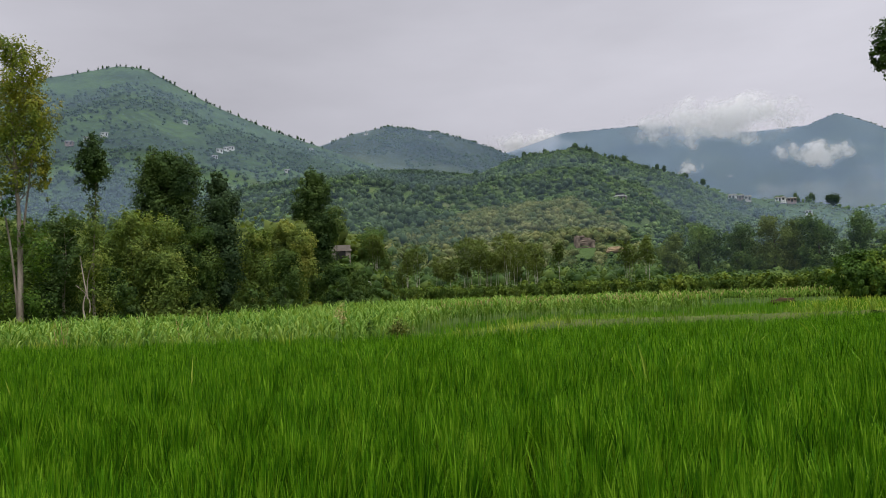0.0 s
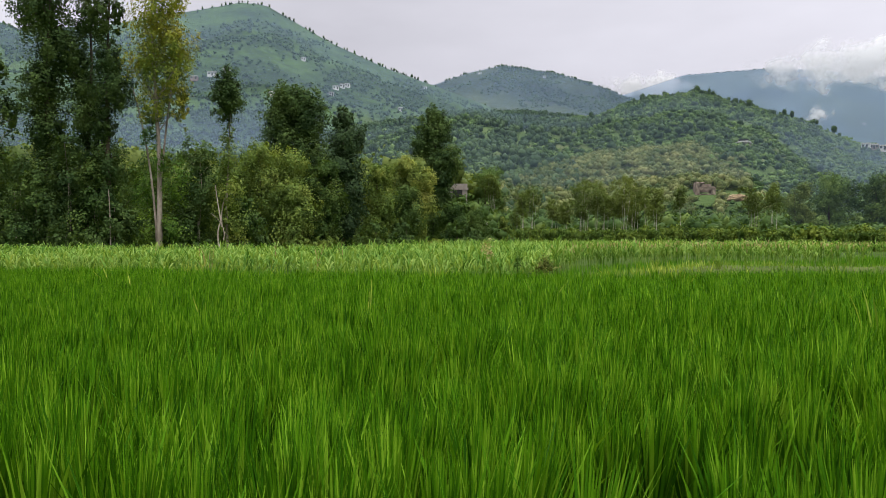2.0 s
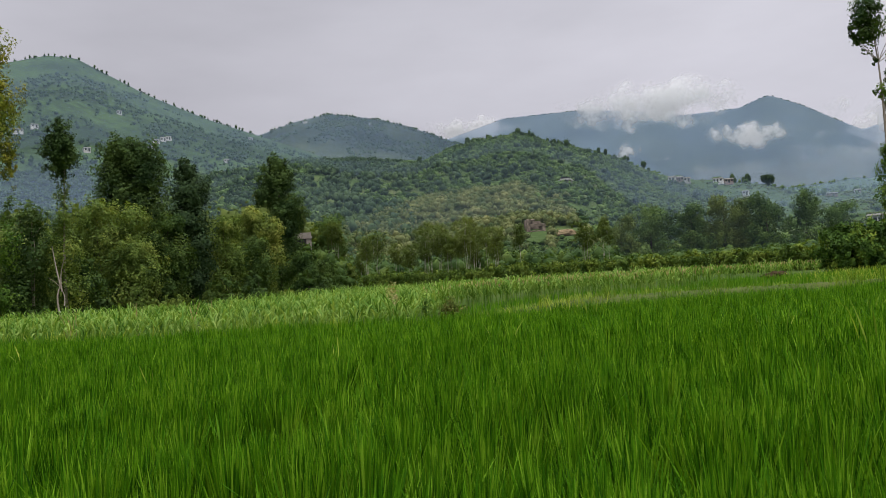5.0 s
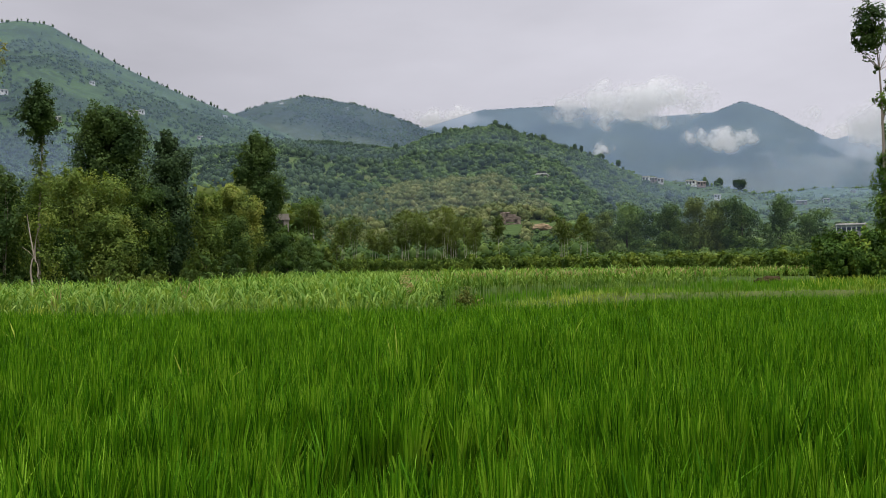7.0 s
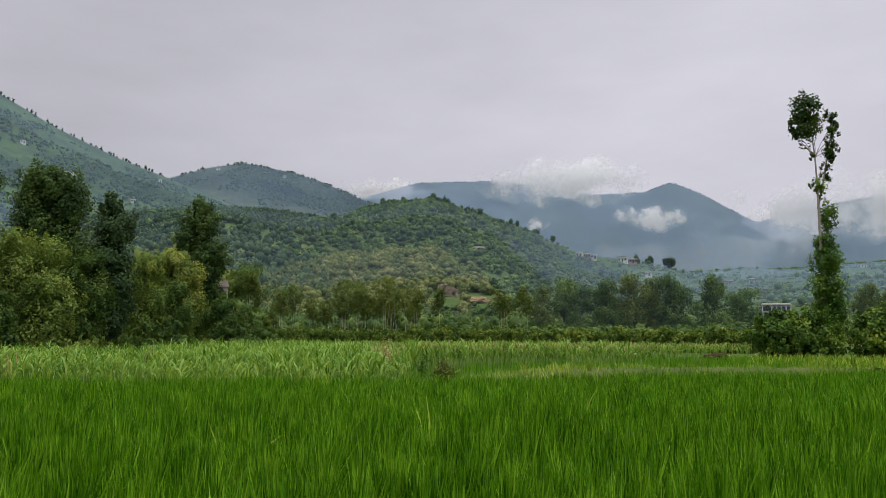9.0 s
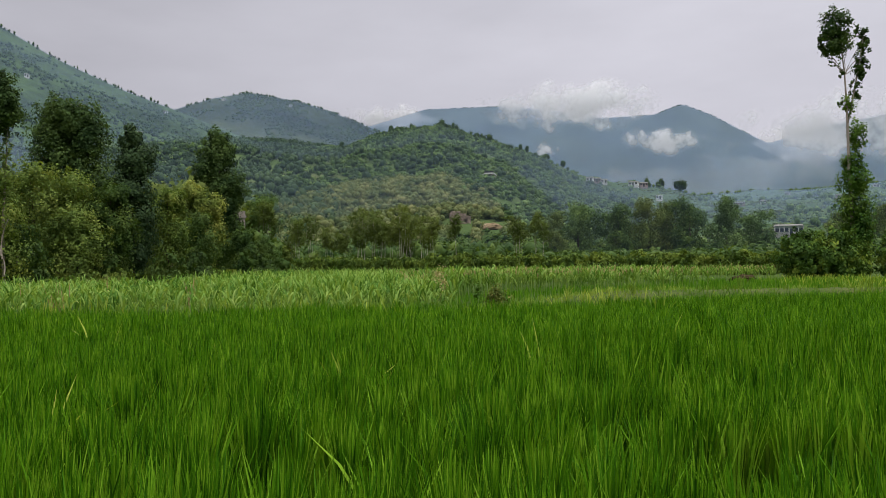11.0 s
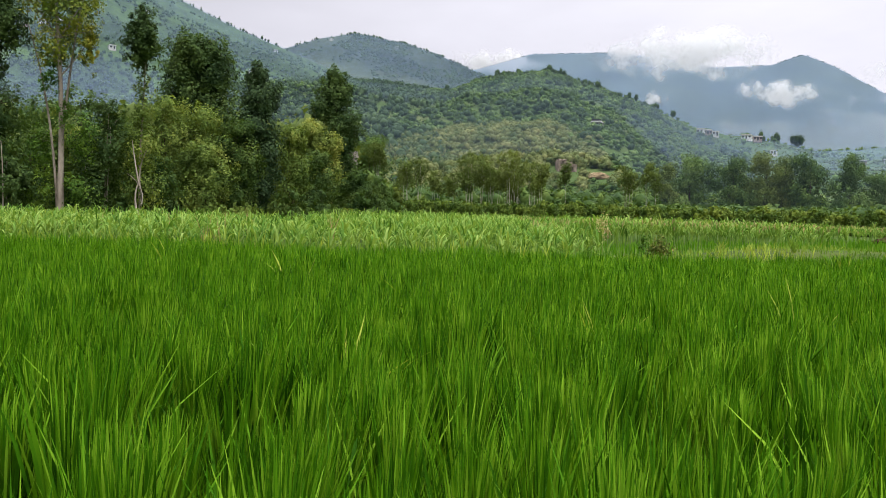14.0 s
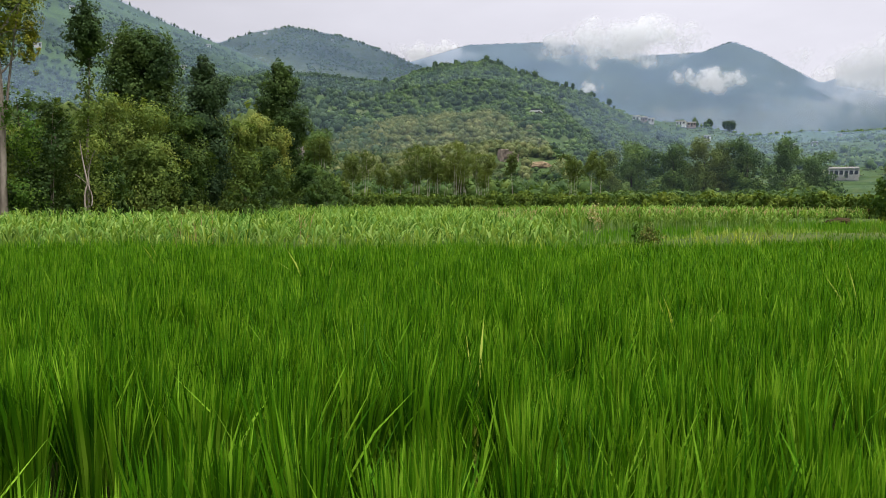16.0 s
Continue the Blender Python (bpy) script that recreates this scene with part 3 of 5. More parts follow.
def tree(name, x, y, height, girth, blobs, leaf, leaf_mat, bark, label, category="tree", group="", seed=1, lean=(0, 0), stems=1, limbs=10,
         bare=None, dense=2.0, spread=0.18, sink=0.1, shoots=None, shoot_mat=None, hang=0.4):
    """A tree: trunk, limbs and a crown of sprays of leaves. Blob places are relative to the foot."""
    r = np.random.default_rng(seed)
    z0 = float(ground_height(x, y)) - sink
    root = new(name)
    root.location = (x, y, z0)
    tagged(root, label, category, group)
    v, f, cores = crown_leaves(blobs, leaf, r, spread, hang, dense)
    tops = []
    for s in range(stems):
        a = s * 2.4 + seed
        off = np.array([math.cos(a), math.sin(a), 0]) * (0.12 * height / 10 if stems > 1 else 0)
        top = np.array([lean[0], lean[1], height]) + off * 5 * (s > 0)
        top[2] *= 1 - 0.12 * s
        t = np.linspace(0, 1, 10)[:, None]
        wob = np.stack([np.sin(t[:, 0] * 5 + seed + s), np.cos(t[:, 0] * 4 + 2 * seed + s), 0 * t[:, 0]], -1) * 0.02 * height
        path = off + (top - off) * t + wob * t
        rad = girth * (1 - 0.9 * t[:, 0]) * np.where(t[:, 0] == 0, 1.35, 1) * (0.85 if s else 1)
        put("trunk", mesh_of("trunk", *tube(path, np.maximum(rad, min(0.012, girth * 0.6)), 8), [bark], smooth=True), root)
        tops.append(path)
    pick = r.choice(len(cores), min(limbs, len(cores)), replace=False)
    for c in cores[pick]:
        path = tops[r.integers(len(tops))]
        drop = 0.25 + 0.6 * math.hypot(c[0] - lean[0], c[1] - lean[1])
        k = int(np.argmin(np.abs(path[:, 2] - max(c[2] - drop, 0.2 * height))))
        p = limb_path(path[k], c, r)
        w = girth * 0.32 * (1 - 0.6 * path[k][2] / height)
        put("limb", mesh_of("limb", *tube(p, np.linspace(w, min(0.01, w * 0.5), len(p)), 5), [bark], smooth=True), root)
    if bare:
        for bx, by, bz, tx, ty, tz, w in bare:
            p = limb_path((bx, by, bz), (tx, ty, tz), r, 0.06, 8)
            put("bare_limb", mesh_of("bare_limb", *tube(p, np.linspace(w, w * 0.4, 8), 6), [M_PALE], smooth=True), root)
    put("crown", mesh_of("crown", v, f, [leaf_mat]), root)
    if shoots:
        sv, sf, _ = crown_leaves(shoots, leaf * 0.9, r, 0.25)
        put("leafy_shoot", mesh_of("leafy_shoot", sv, sf, [shoot_mat or M_IVY]), root, "lighter green young shoots on the lower stem")
    return root


def column(height, low, width, tiers, per, leaves, r, taper=0.45):
    """Blobs stacked up a slender crown."""
    out = []
    for i in range(tiers):
        t = (i + 0.5) / tiers
        w = width * (1 - taper * abs(t - 0.4) * 1.6) * r.uniform(0.75, 1.15)
        out.append((r.normal(0, width * 0.22), r.normal(0, width * 0.2), low + (height - low) * t, w, (height - low) / tiers * 0.85, per, leaves))
    return out


R1 = np.random.default_rng(11)

# poplars and shrubs along the edge of the field
dark = "tall dark green poplar with upright limbs at the field edge"
tree("poplar_tree", -28.9, 35.4, 16.6, 0.19, [(0.2, 0, 15.3, 1.0, 1.7, 50, 26), (-1.2, 0, 15.6, 0.6, 0.9, 16, 24), (0.9, 0, 14.2, 0.9, 1.6, 36, 24), (-0.3, 0, 12.4, 1.25, 1.8, 60, 26), (0.5, 0.3, 10.4, 1.1, 1.6, 46, 26),
      (-0.2, 0, 8.6, 1.0, 1.5, 40, 26), (0.0, 0, 6.4, 0.85, 1.5, 32, 26), (0.2, 0, 4.0, 0.9, 1.6, 32, 26)], 0.112, M_POPLAR, M_DARKBARK, dark, group="poplars at the field edge", dense=5.2, seed=3, limbs=26, lean=(0.3, 0))
tree("poplar_tree", -27.2, 36.0, 14.6, 0.16, [(0.0, 0, 13.5, 0.5, 1.3, 20, 24), (0.2, 0, 11.8, 0.65, 1.5, 26, 24), (-0.3, 0, 9.6, 0.6, 1.1, 20, 24), (0.1, 0, 8.3, 0.8, 1.2, 28, 24), (0.1, 0, 7.0, 0.9, 1.3, 34, 24), (0.4, 0, 5.0, 0.85, 1.4, 30, 24), (0.0, 0, 3.2, 0.9, 1.3, 30, 24)], 0.098, M_POPLAR, M_DARKBARK,
     dark, group="poplars at the field edge", dense=5.0, seed=5, limbs=22)
tree("poplar_tree", -25.5, 35.3, 14.8, 0.16, [(0.15, 0, 13.8, 0.42, 1.3, 18, 24), (-0.55, 0, 13.3, 0.35, 1.1, 12, 24), (0.5, 0, 11.8, 0.38, 1.2, 12, 24), (-0.35, 0, 11.6, 0.5, 1.3, 18, 24), (0.0, 0, 9.6, 0.7, 1.0, 24, 24), (0.3, 0, 8.2, 0.9, 1.2, 34, 24), (-0.2, 0, 6.6, 0.6, 1.2, 18, 24),
      (0.0, 0, 4.6, 0.9, 1.3, 26, 24)], 0.098, M_POPLAR, M_DARKBARK, dark, group="poplars at the field edge", dense=4.6, seed=8, limbs=24)
tree("poplar_tree", -22.9, 35.4, 13.6, 0.145, [(-0.5, 0, 12.9, 0.8, 1.0, 26, 20), (0.5, 0, 12.2, 0.9, 1.0, 28, 20), (-0.2, 0, 11.2, 1.3, 1.1, 46, 22), (0.6, 0.2, 10.0, 1.2, 1.1, 44, 22), (-0.6, 0, 9.4, 1.0, 1.2, 36, 22), (0.3, 0, 8.4, 1.2, 1.1, 40, 22), (-0.3, 0, 7.2, 0.9, 0.9, 24, 20),
      (1.1, 0, 7.2, 0.45, 0.9, 14, 20)], 0.098, M_YELLOWP, M_PALE, "poplar turning yellow with a pale bare forking trunk", group="poplars at the field edge", dense=2.9, seed=13, limbs=34,
     bare=[(-0.15, 0.1, 0.6, -1.5, 0.2, 8.2, 0.06), (0.0, 0, 3.0, 0.75, 0.1, 9.0, 0.06)], lean=(-0.1, 0), sink=0.0, shoots=[(0.9, 0.1, 3.6, 0.6, 1.2, 24, 22), (-0.9, 0.3, 3.0, 0.6, 1.3, 24, 22), (0.8, 0.2, 1.4, 0.7, 0.9, 24, 22), (-0.3, -0.3, 6.2, 0.4, 0.8, 12, 20), (0.2, -0.3, 4.6, 0.3, 0.6, 8, 20), (-0.9, -0.2, 1.2, 0.6, 0.8, 20, 22)])
tree("poplar_tree", -20.1, 36.8, 9.0, 0.085, [(0.0, 0, 8.5, 0.55, 0.9, 34, 26), (0.05, 0, 7.9, 0.72, 0.8, 40, 26), (-0.1, 0, 7.2, 0.5, 0.5, 14, 22)], 0.098, M_POPLAR, M_BARK, "slim poplar with a bare stem and a round dark top", group="poplars at the field edge", dense=2.9, seed=17, limbs=8,
     shoots=[(0, 0, 6.2, 0.3, 0.7, 12, 18), (0.05, 0, 5.0, 0.5, 0.9, 26, 20), (0, 0, 3.4, 0.8, 1.2, 44, 22), (0.2, 0, 1.7, 0.8, 1.0, 36, 22)], shoot_mat=M_LIME, lean=(-0.1, 0))
tree("poplar_tree", -32.4, 36.2, 10.0, 0.1, [(0, 0, 9.6, 0.5, 0.7, 16, 22), (0.6, 0, 7.4, 0.7, 1.2, 26, 22), (0, 0, 4.6, 0.9, 1.6, 36, 22)], 0.115, M_SHRUB, M_BARK, "young green poplar beside taller ones", group="poplars at the field edge", dense=2.9, seed=19)
tree("poplar_tree", -35.2, 36.4, 13.0, 0.14, column(12.8, 2.0, 1.1, 6, 34, 24, R1), 0.17, M_POPLAR, M_DARKBARK, dark, group="poplars at the field edge", dense=2.9, seed=23)
lone = tree("poplar_tree", 17.75, 39.9, 10.4, 0.10, [(-0.7, 0, 10.0, 0.6, 0.85, 34, 24), (-0.75, 0, 9.2, 0.5, 0.6, 20, 24), (-1.2, 0, 9.4, 0.22, 0.4, 7, 20), (0.4, 0, 9.4, 0.28, 0.7, 12, 22), (0.32, 0, 8.4, 0.34, 0.7, 14, 22), (0.15, 0, 7.5, 0.24, 0.4, 6, 18),
      (-0.5, 0, 8.2, 0.12, 0.3, 2, 14)], 0.098, M_POPLAR, M_PALE, "lone slender poplar with a dark top and leafy lower stem", dense=2.1, spread=0.22, seed=29, limbs=18, lean=(-0.67, 0), bare=[(-0.32, 0, 6.0, 0.45, 0, 9.6, 0.04)], shoot_mat=M_IVY,
     shoots=[(-0.22, 0, 6.9, 0.26, 0.35, 10, 20), (0.08, 0, 5.7, 0.34, 0.6, 22, 22), (-0.1, 0, 4.6, 0.38, 0.5, 22, 22), (0.05, 0, 3.9, 0.55, 0.7, 44, 24), (-0.05, 0, 2.9, 0.58, 0.8, 50, 24), (0.1, 0, 2.0, 0.6, 0.7, 44, 24), (-0.1, 0, 1.3, 0.7, 0.8, 50, 24)])
lone.scale = (1.21, 1.21, 1.21)

# a bare pale sapling among the shrubs
sapling = new("dead_sapling")
sapling.location = (-19.2, 34.4, float(ground_height(-19.2, 34.4)))
tagged(sapling, "bare pale forked sapling among the field edge shrubs", "tree")
rs = np.random.default_rng(15)
for nm, a, b, w in (("trunk", (0.25, 0, -0.1), (0.0, 0, 1.9), 0.07), ("limb", (0.0, 0, 1.7), (-0.35, 0.1, 3.5), 0.045), ("limb", (0.03, 0, 1.6), (0.3, -0.1, 3.1), 0.04), ("limb", (0.1, 0, 1.0), (-0.5, 0, 2.2), 0.03)):
    p = limb_path(a, b, rs, 0.3, 8)
    put(nm, mesh_of(nm, *tube(p, np.linspace(w * 0.75, w * 0.3, 8), 6), [M_PALE], smooth=True), sapling)

# the grove further along
tree("broadleaf_tree", -22.0, 49.7, 9.8, 0.2, [(-0.6, 0, 9.9, 1.2, 0.9, 50, 26), (0.3, 0, 9.5, 1.3, 1.1, 56, 26), (-0.9, 0, 8.7, 1.3, 1.4, 60, 26), (0.9, 0, 8.3, 1.3, 1.5, 62, 26), (-0.5, 0, 7.2, 1.7, 1.5, 70, 26), (0.6, 0, 5.8, 1.7, 1.5, 62, 26)], 0.13, M_POPLAR, M_DARKBARK,
     "broad dark green tree rising over the grove", group="grove trees", dense=2.7, seed=31, limbs=24)
tree("cypress_tree", -18.1, 47.6, 8.6, 0.14, [(0, 0, 8.2, 0.6, 0.9, 30, 26), (0.2, 0, 7.0, 1.05, 1.0, 54, 26), (-0.1, 0, 5.4, 1.35, 1.2, 64, 26), (0.2, 0, 3.6, 1.3, 1.3, 60, 26), (0, 0, 1.9, 1.2, 1.1, 48, 26)], 0.125, M_PINE, M_DARKBARK,
     "dark columnar tree in the grove", group="grove trees", dense=2.7, seed=37)
tree("poplar_tree", -17.3, 67.4, 11.0, 0.17, [(0, 0, 11.0, 0.9, 0.8, 34, 26), (0.1, 0, 9.8, 1.4, 1.0, 54, 26), (-0.6, 0, 8.6, 1.4, 1.0, 54, 26), (0.7, 0, 7.4, 1.55, 1.2, 60, 26), (0.3, 0, 5.8, 1.55, 1.3, 60, 26), (0.5, 0, 4.2, 1.2, 1.2, 40, 26), (0.3, 0, 2.4, 1.2, 1.1, 36, 26)], 0.15, M_POPLAR,
     M_DARKBARK, "compact dark green poplar behind the grove", group="grove trees", dense=2.7, seed=41)
tree("fruit_tree", -17.5, 60.3, 6.0, 0.12, [(-0.2, 0, 6.2, 1.1, 0.8, 44, 26), (0.9, 0, 5.3, 1.1, 0.9, 44, 26), (-0.8, 0, 4.8, 1.1, 1.0, 44, 26), (0.5, 0, 3.6, 1.5, 1.2, 56, 26), (-0.2, 0, 2.0, 1.5, 1.1, 50, 26)], 0.115, M_OLIVE, M_DARKBARK,
     "round yellow-green fruit tree in the grove", group="grove trees", dense=3.6, seed=43)
for i, (bx, by, h, w, mat) in enumerate([(-22.2, 45.0, 6.7, 1.6, M_LIME), (-20.2, 44.6, 6.2, 1.5, M_LIME), (-18.5, 45.2, 5.6, 1.2, M_SHRUB), (-17.0, 50.5, 5.7, 1.2, M_LIME), (-19.6, 43.4, 4.2, 1.4, M_LIME), (-16.0, 54.0, 4.6, 1.2, M_SHRUB),
                                          (-24.6, 46.0, 5.6, 1.5, M_SHRUB), (-15.2, 64.0, 4.0, 1.1, M_SHRUB), (-26.5, 44.0, 4.8, 1.4, M_LIME), (-14.2, 69.0, 3.4, 1.2, M_SHRUB)]):
    tree("shrub", bx, by, h * 0.9, 0.07, [(0.1 * i % 0.4, 0, h - w * 0.55, w * 0.7, w * 0.55, 36, 26), (-w * 0.45, 0, h * 0.68, w * 0.75, h * 0.2, 40, 26), (w * 0.45, -0.2, h * 0.55, w * 0.8, h * 0.22, 42, 26), (0, -0.3, h * 0.28, w, h * 0.25, 52, 26)],
         0.105, mat, M_DARKBARK, "leafy light green shrub in the grove" if mat == M_LIME else "dense green shrub in the grove", "shrub", "grove shrubs", seed=50 + i, stems=3, limbs=8, dense=2.8)
for i, bx in enumerate(np.arange(-37.5, -19.5, 1.45)):
    h = 4.6 + 1.3 * math.sin(i * 1.9) + (0.8 if bx < -27 else -0.4)
    by = (34.7 if bx < -24.4 else 37.4) + 0.7 * math.sin(i * 2.7)
    mat = (M_SHRUB, M_POPLAR if bx < -24 else M_IVY, M_SHRUB, M_POPLAR)[i % 4]
    tree("shrub", bx, by, h * 0.9, 0.05, [(0, 0, h * 0.85, 0.75, h * 0.16, 22, 24), (0.3, 0, h * 0.6, 1.0, h * 0.2, 34, 24), (-0.3, -0.3, h * 0.33, 1.1, h * 0.22, 38, 24), (0.1, -0.5, h * 0.12, 1.0, h * 0.12, 22, 24)], 0.115, mat, M_BARK,
         "leafy undergrowth shrub below the poplars", "shrub", "field edge shrubs", seed=80 + i, stems=2, limbs=6, bare=[(0.2, -0.6, 0, 0.1, -0.6, 3.4, 0.035)] if i % 4 == 1 else None)

for i, (bx, by) in enumerate([(-23.4, 43.0), (-21.4, 42.6), (-17.4, 43.2), (-15.8, 46.5), (-15.0, 50.0), (-14.4, 54.5), (-13.6, 59.0), (-13.4, 64.0), (-18.8, 42.2), (-25.6, 42.0)]):
    h = 1.9 + 0.7 * math.sin(i * 2.2)
    tree("shrub", bx, by, h * 0.9, 0.04, [(0, 0, h * 0.75, 0.8, h * 0.22, 18, 22), (-0.5, 0, h * 0.45, 0.95, h * 0.25, 22, 22), (0.5, -0.2, h * 0.35, 0.95, h * 0.28, 22, 22)], 0.13, (M_SHRUB, M_POPLAR, M_LIME)[i % 3], M_DARKBARK,
         "low leafy shrub at the foot of the grove", "shrub", "grove shrubs", seed=170 + i, stems=3, limbs=4)

# thick growth behind the poplars
back = []
for k in range(4):
    h, w = (6.2, 5.4, 7.0, 5.0)[k], (1.9, 2.1, 1.7, 1.9)[k]
    back.append(tree("thicket_tree", 0, 0, h * 0.9, 0.09, [(0.2, 0, h * 0.85, w * 0.7, h * 0.15, 30, 22), (-w * 0.4, 0, h * 0.62, w * 0.8, h * 0.18, 36, 22), (w * 0.4, 0, h * 0.45, w * 0.85, h * 0.2, 38, 22), (0, -0.3, h * 0.22, w, h * 0.2, 40, 22)], 0.15,
                     (M_SHRUB, M_SHRUB, M_POPLAR, M_POPLAR)[k], M_DARKBARK, "thick leafy tree behind the poplars", "tree", "thicket behind the poplars", seed=200 + k, limbs=8, dense=1.1))
plots = [(-27.5, 43.0, 1.0, 0), (-30.5, 44.0, 1.05, 1), (-33.5, 43.5, 1.0, 2), (-36.8, 44.5, 1.05, 3), (-40.5, 45, 1.1, 0), (-44.5, 46, 1.1, 1), (-29.0, 50.0, 1.1, 2), (-33.0, 52.0, 1.1, 0), (-38.0, 53.0, 1.2, 1), (-43.5, 54.0, 1.2, 2), (-25.4, 53.0, 0.95, 3), (-26.5, 60.0, 1.0, 0),
         (-31.0, 62.0, 1.1, 1), (-22.5, 57.0, 0.9, 1), (-21.0, 64.0, 0.9, 2), (-37.0, 64.0, 1.2, 3)]
for i, (px, py, sz, k) in enumerate(plots):
    m = pose(px, py, float(ground_height(px, py)) - 0.1, 0, 0, (i * 83) % 360)
    first = k not in [q[3] for q in plots[:i]]
    c = back[k] if first else copy_thing(back[k], m)
    if first:
        c.matrix_basis = m
    c.scale = (sz, sz, sz)

# glossy bushes round the lone poplar
for i, (bx, by, h, w) in enumerate([(11.4, 32.2, 2.0, 0.95), (12.4, 32.0, 2.1, 1.0), (13.3, 33.0, 1.6, 0.8), (15.4, 32.4, 2.0, 0.9), (16.4, 32.2, 2.4, 1.1), (17.7, 32.8, 2.4, 1.15), (19.2, 32.8, 2.3, 1.1), (20.8, 33.0, 2.3, 1.1)]):
    bush = tree("bush", -4.1 + (bx + 4.1) * 1.2, 0.4 + (by - 0.4) * 1.2, h * 0.8, 0.05, [(0, 0, h * 0.78, w * 0.8, h * 0.2, 40, 26), (-0.35, -0.2, h * 0.5, w, h * 0.28, 50, 26), (0.4, 0, h * 0.45, w, h * 0.3, 50, 26), (0, -0.2, h * 0.2, w * 1.05, h * 0.2, 40, 26)], 0.1, M_CITRUS, M_DARKBARK,
         "rounded dark glossy bush at the field edge", "bush", "bushes by the lone poplar", dense=1.6, seed=120 + i, stems=3, limbs=6)
    bush.scale = (1.2, 1.2, 1.2)

# the low orchard row that closes the field
row = []
for k in range(3):
    h = (1.5, 1.45, 1.55)[k]
    row.append(tree("orchard_bush", 0, 0, h * 0.8, 0.06, [(-0.3, 0, h * 0.8, 0.7, h * 0.2, 22, 15), (0.45, 0.1, h * 0.8, 0.6, h * 0.19, 18, 15), (-0.5, -0.1, h * 0.5, 0.8, h * 0.3, 20, 15), (0.5, 0, h * 0.45, 0.8, h * 0.3, 20, 15), (0, -0.3, h * 0.22, 0.9, h * 0.22, 20, 15)], 0.135, M_HEDGE, M_DARKBARK,
                    "low clipped orchard bush in a long row", "bush", "orchard row", dense=1.0, spread=0.26, seed=140 + k, stems=3, limbs=4))
a0, a1 = np.array([-15.0, 91.5]), np.array([21.0, 52.0])
spots = np.linspace(0, 1, 58)
for i, t in enumerate(spots):
    p = a0 + (a1 - a0) * t + np.array([0, 0.2 * math.sin(i * 2.1)])
    m = pose(p[0], p[1], float(ground_height(p[0], p[1])) - 0.1, 0, 0, (i * 137) % 360)
    if i < 3:
        row[i].matrix_basis = m
    else:
        c = copy_thing(row[i % 3], m)
        s = (1 + 0.06 * math.sin(i * 1.7)) * (1.24 - 0.22 * t)
        c.scale = (s, s, s * (1.0 + 0.07 * math.sin(i * 3.1)))

# trees on the valley floor behind the row
kinds = []
for k in range(6):
    h = (8.5, 7.5, 9.2, 6.4, 8.0, 9.0)[k]
    low = (0.55, 0.6, 0.5, 0.46, 0.62, 0.54)[k]
    w = (1.2, 1.0, 1.35, 1.2, 0.9, 1.2)[k]
    rr = np.random.default_rng(300 + k)
    kinds.append(tree("white_stemmed_tree", 0, 0, h * 0.92, 0.045, [(rr.normal(0, 0.5), rr.normal(0, 0.4), h * t, w * rr.uniform(0.8, 1.3), h * 0.09, 14, 20) for t in np.linspace(low + 0.06, 0.94, 5)], 0.19, M_MIDTREE, M_WHITEBARK,
                      "slender tree with a pale stem in the valley plantation", "tree", "valley plantation", dense=1.15, spread=0.28, seed=310 + k, limbs=8, stems=1 + k % 3))
spots = []
rr = np.random.default_rng(5)
for i in range(34):
    t = (i + 0.5) / 34
    spots.append((-20 + 36 * (t + 0.02 * math.sin(t * 44)) + rr.normal(0, 0.6), 97 + 16 * rr.random() ** 1.3, rr.uniform(0.62, 0.86)))
spots = [(q[0] - (8.0 if 2.2 < q[0] < 11.5 else 0), q[1], q[2]) for q in spots]
for i, (px, py, s) in enumerate(spots):
    m = pose(px, py, float(ground_height(px, py)) - 0.1, 0, 0, (i * 97) % 360)
    if i < 6:
        kinds[i].matrix_basis = m
        c = kinds[i]
    else:
        c = copy_thing(kinds[int(rr.integers(6))], m)
    c.scale = (s, s, s * rr.uniform(0.9, 1.08))

big = []
for k in range(5):
    h = (9.6, 8.6, 9.4, 8.4, 9.0)[k]
    w = (3.6, 3.9, 3.1, 3.6, 3.3)[k]
    rr2 = np.random.default_rng(400 + k)
    big.append(tree("valley_tree", 0, 0, h * 0.9, 0.2, [(rr2.normal(0, w * 0.35), rr2.normal(0, w * 0.3), h * t, w * (1.05 - 0.55 * t) * rr2.uniform(0.85, 1.15), h * 0.14, 32, 18) for t in np.linspace(0.10, 0.92, 8)], 0.24,
                    (M_MIDTREE, M_WOODS, M_MIDTREE, M_SHRUB, M_WOODS)[k], M_DARKBARK, "full-crowned tree on the valley floor", "tree", "valley trees", dense=1.7, spread=0.26, seed=410 + k, limbs=10))
stand = [(27.2, 140, 0.98, 1), (22.0, 138, 0.75, 0), (33.2, 137, 0.92, 3), (36.3, 143, 0.72, 0), (39.0, 140, 0.92, 0), (42.2, 141, 0.9, 2), (44.9, 137, 1.04, 3), (48.3, 147, 0.55, 1), (51.4, 138, 0.96, 4), (56.9, 140, 0.78, 1),
         (84, 150, 0.8, 0), (90, 150, 0.75, 2), (93, 178, 0.85, 0), (102, 176, 0.9, 3), (112, 182, 0.8, 1), (-19, 101, 0.6, 1), (-24, 104, 0.7, 2)]
for i, (px, py, s, k) in enumerate(stand):
    m = pose(px, py, float(ground_height(px, py)) - 0.15, 0, 0, (i * 71) % 360)
    first = k not in [q[3] for q in stand[:i]]
    c = big[k] if first else copy_thing(big[k], m)
    if first:
        c.matrix_basis = m
    c.scale = (s * 1.02, s * 1.02, s * 1.08)


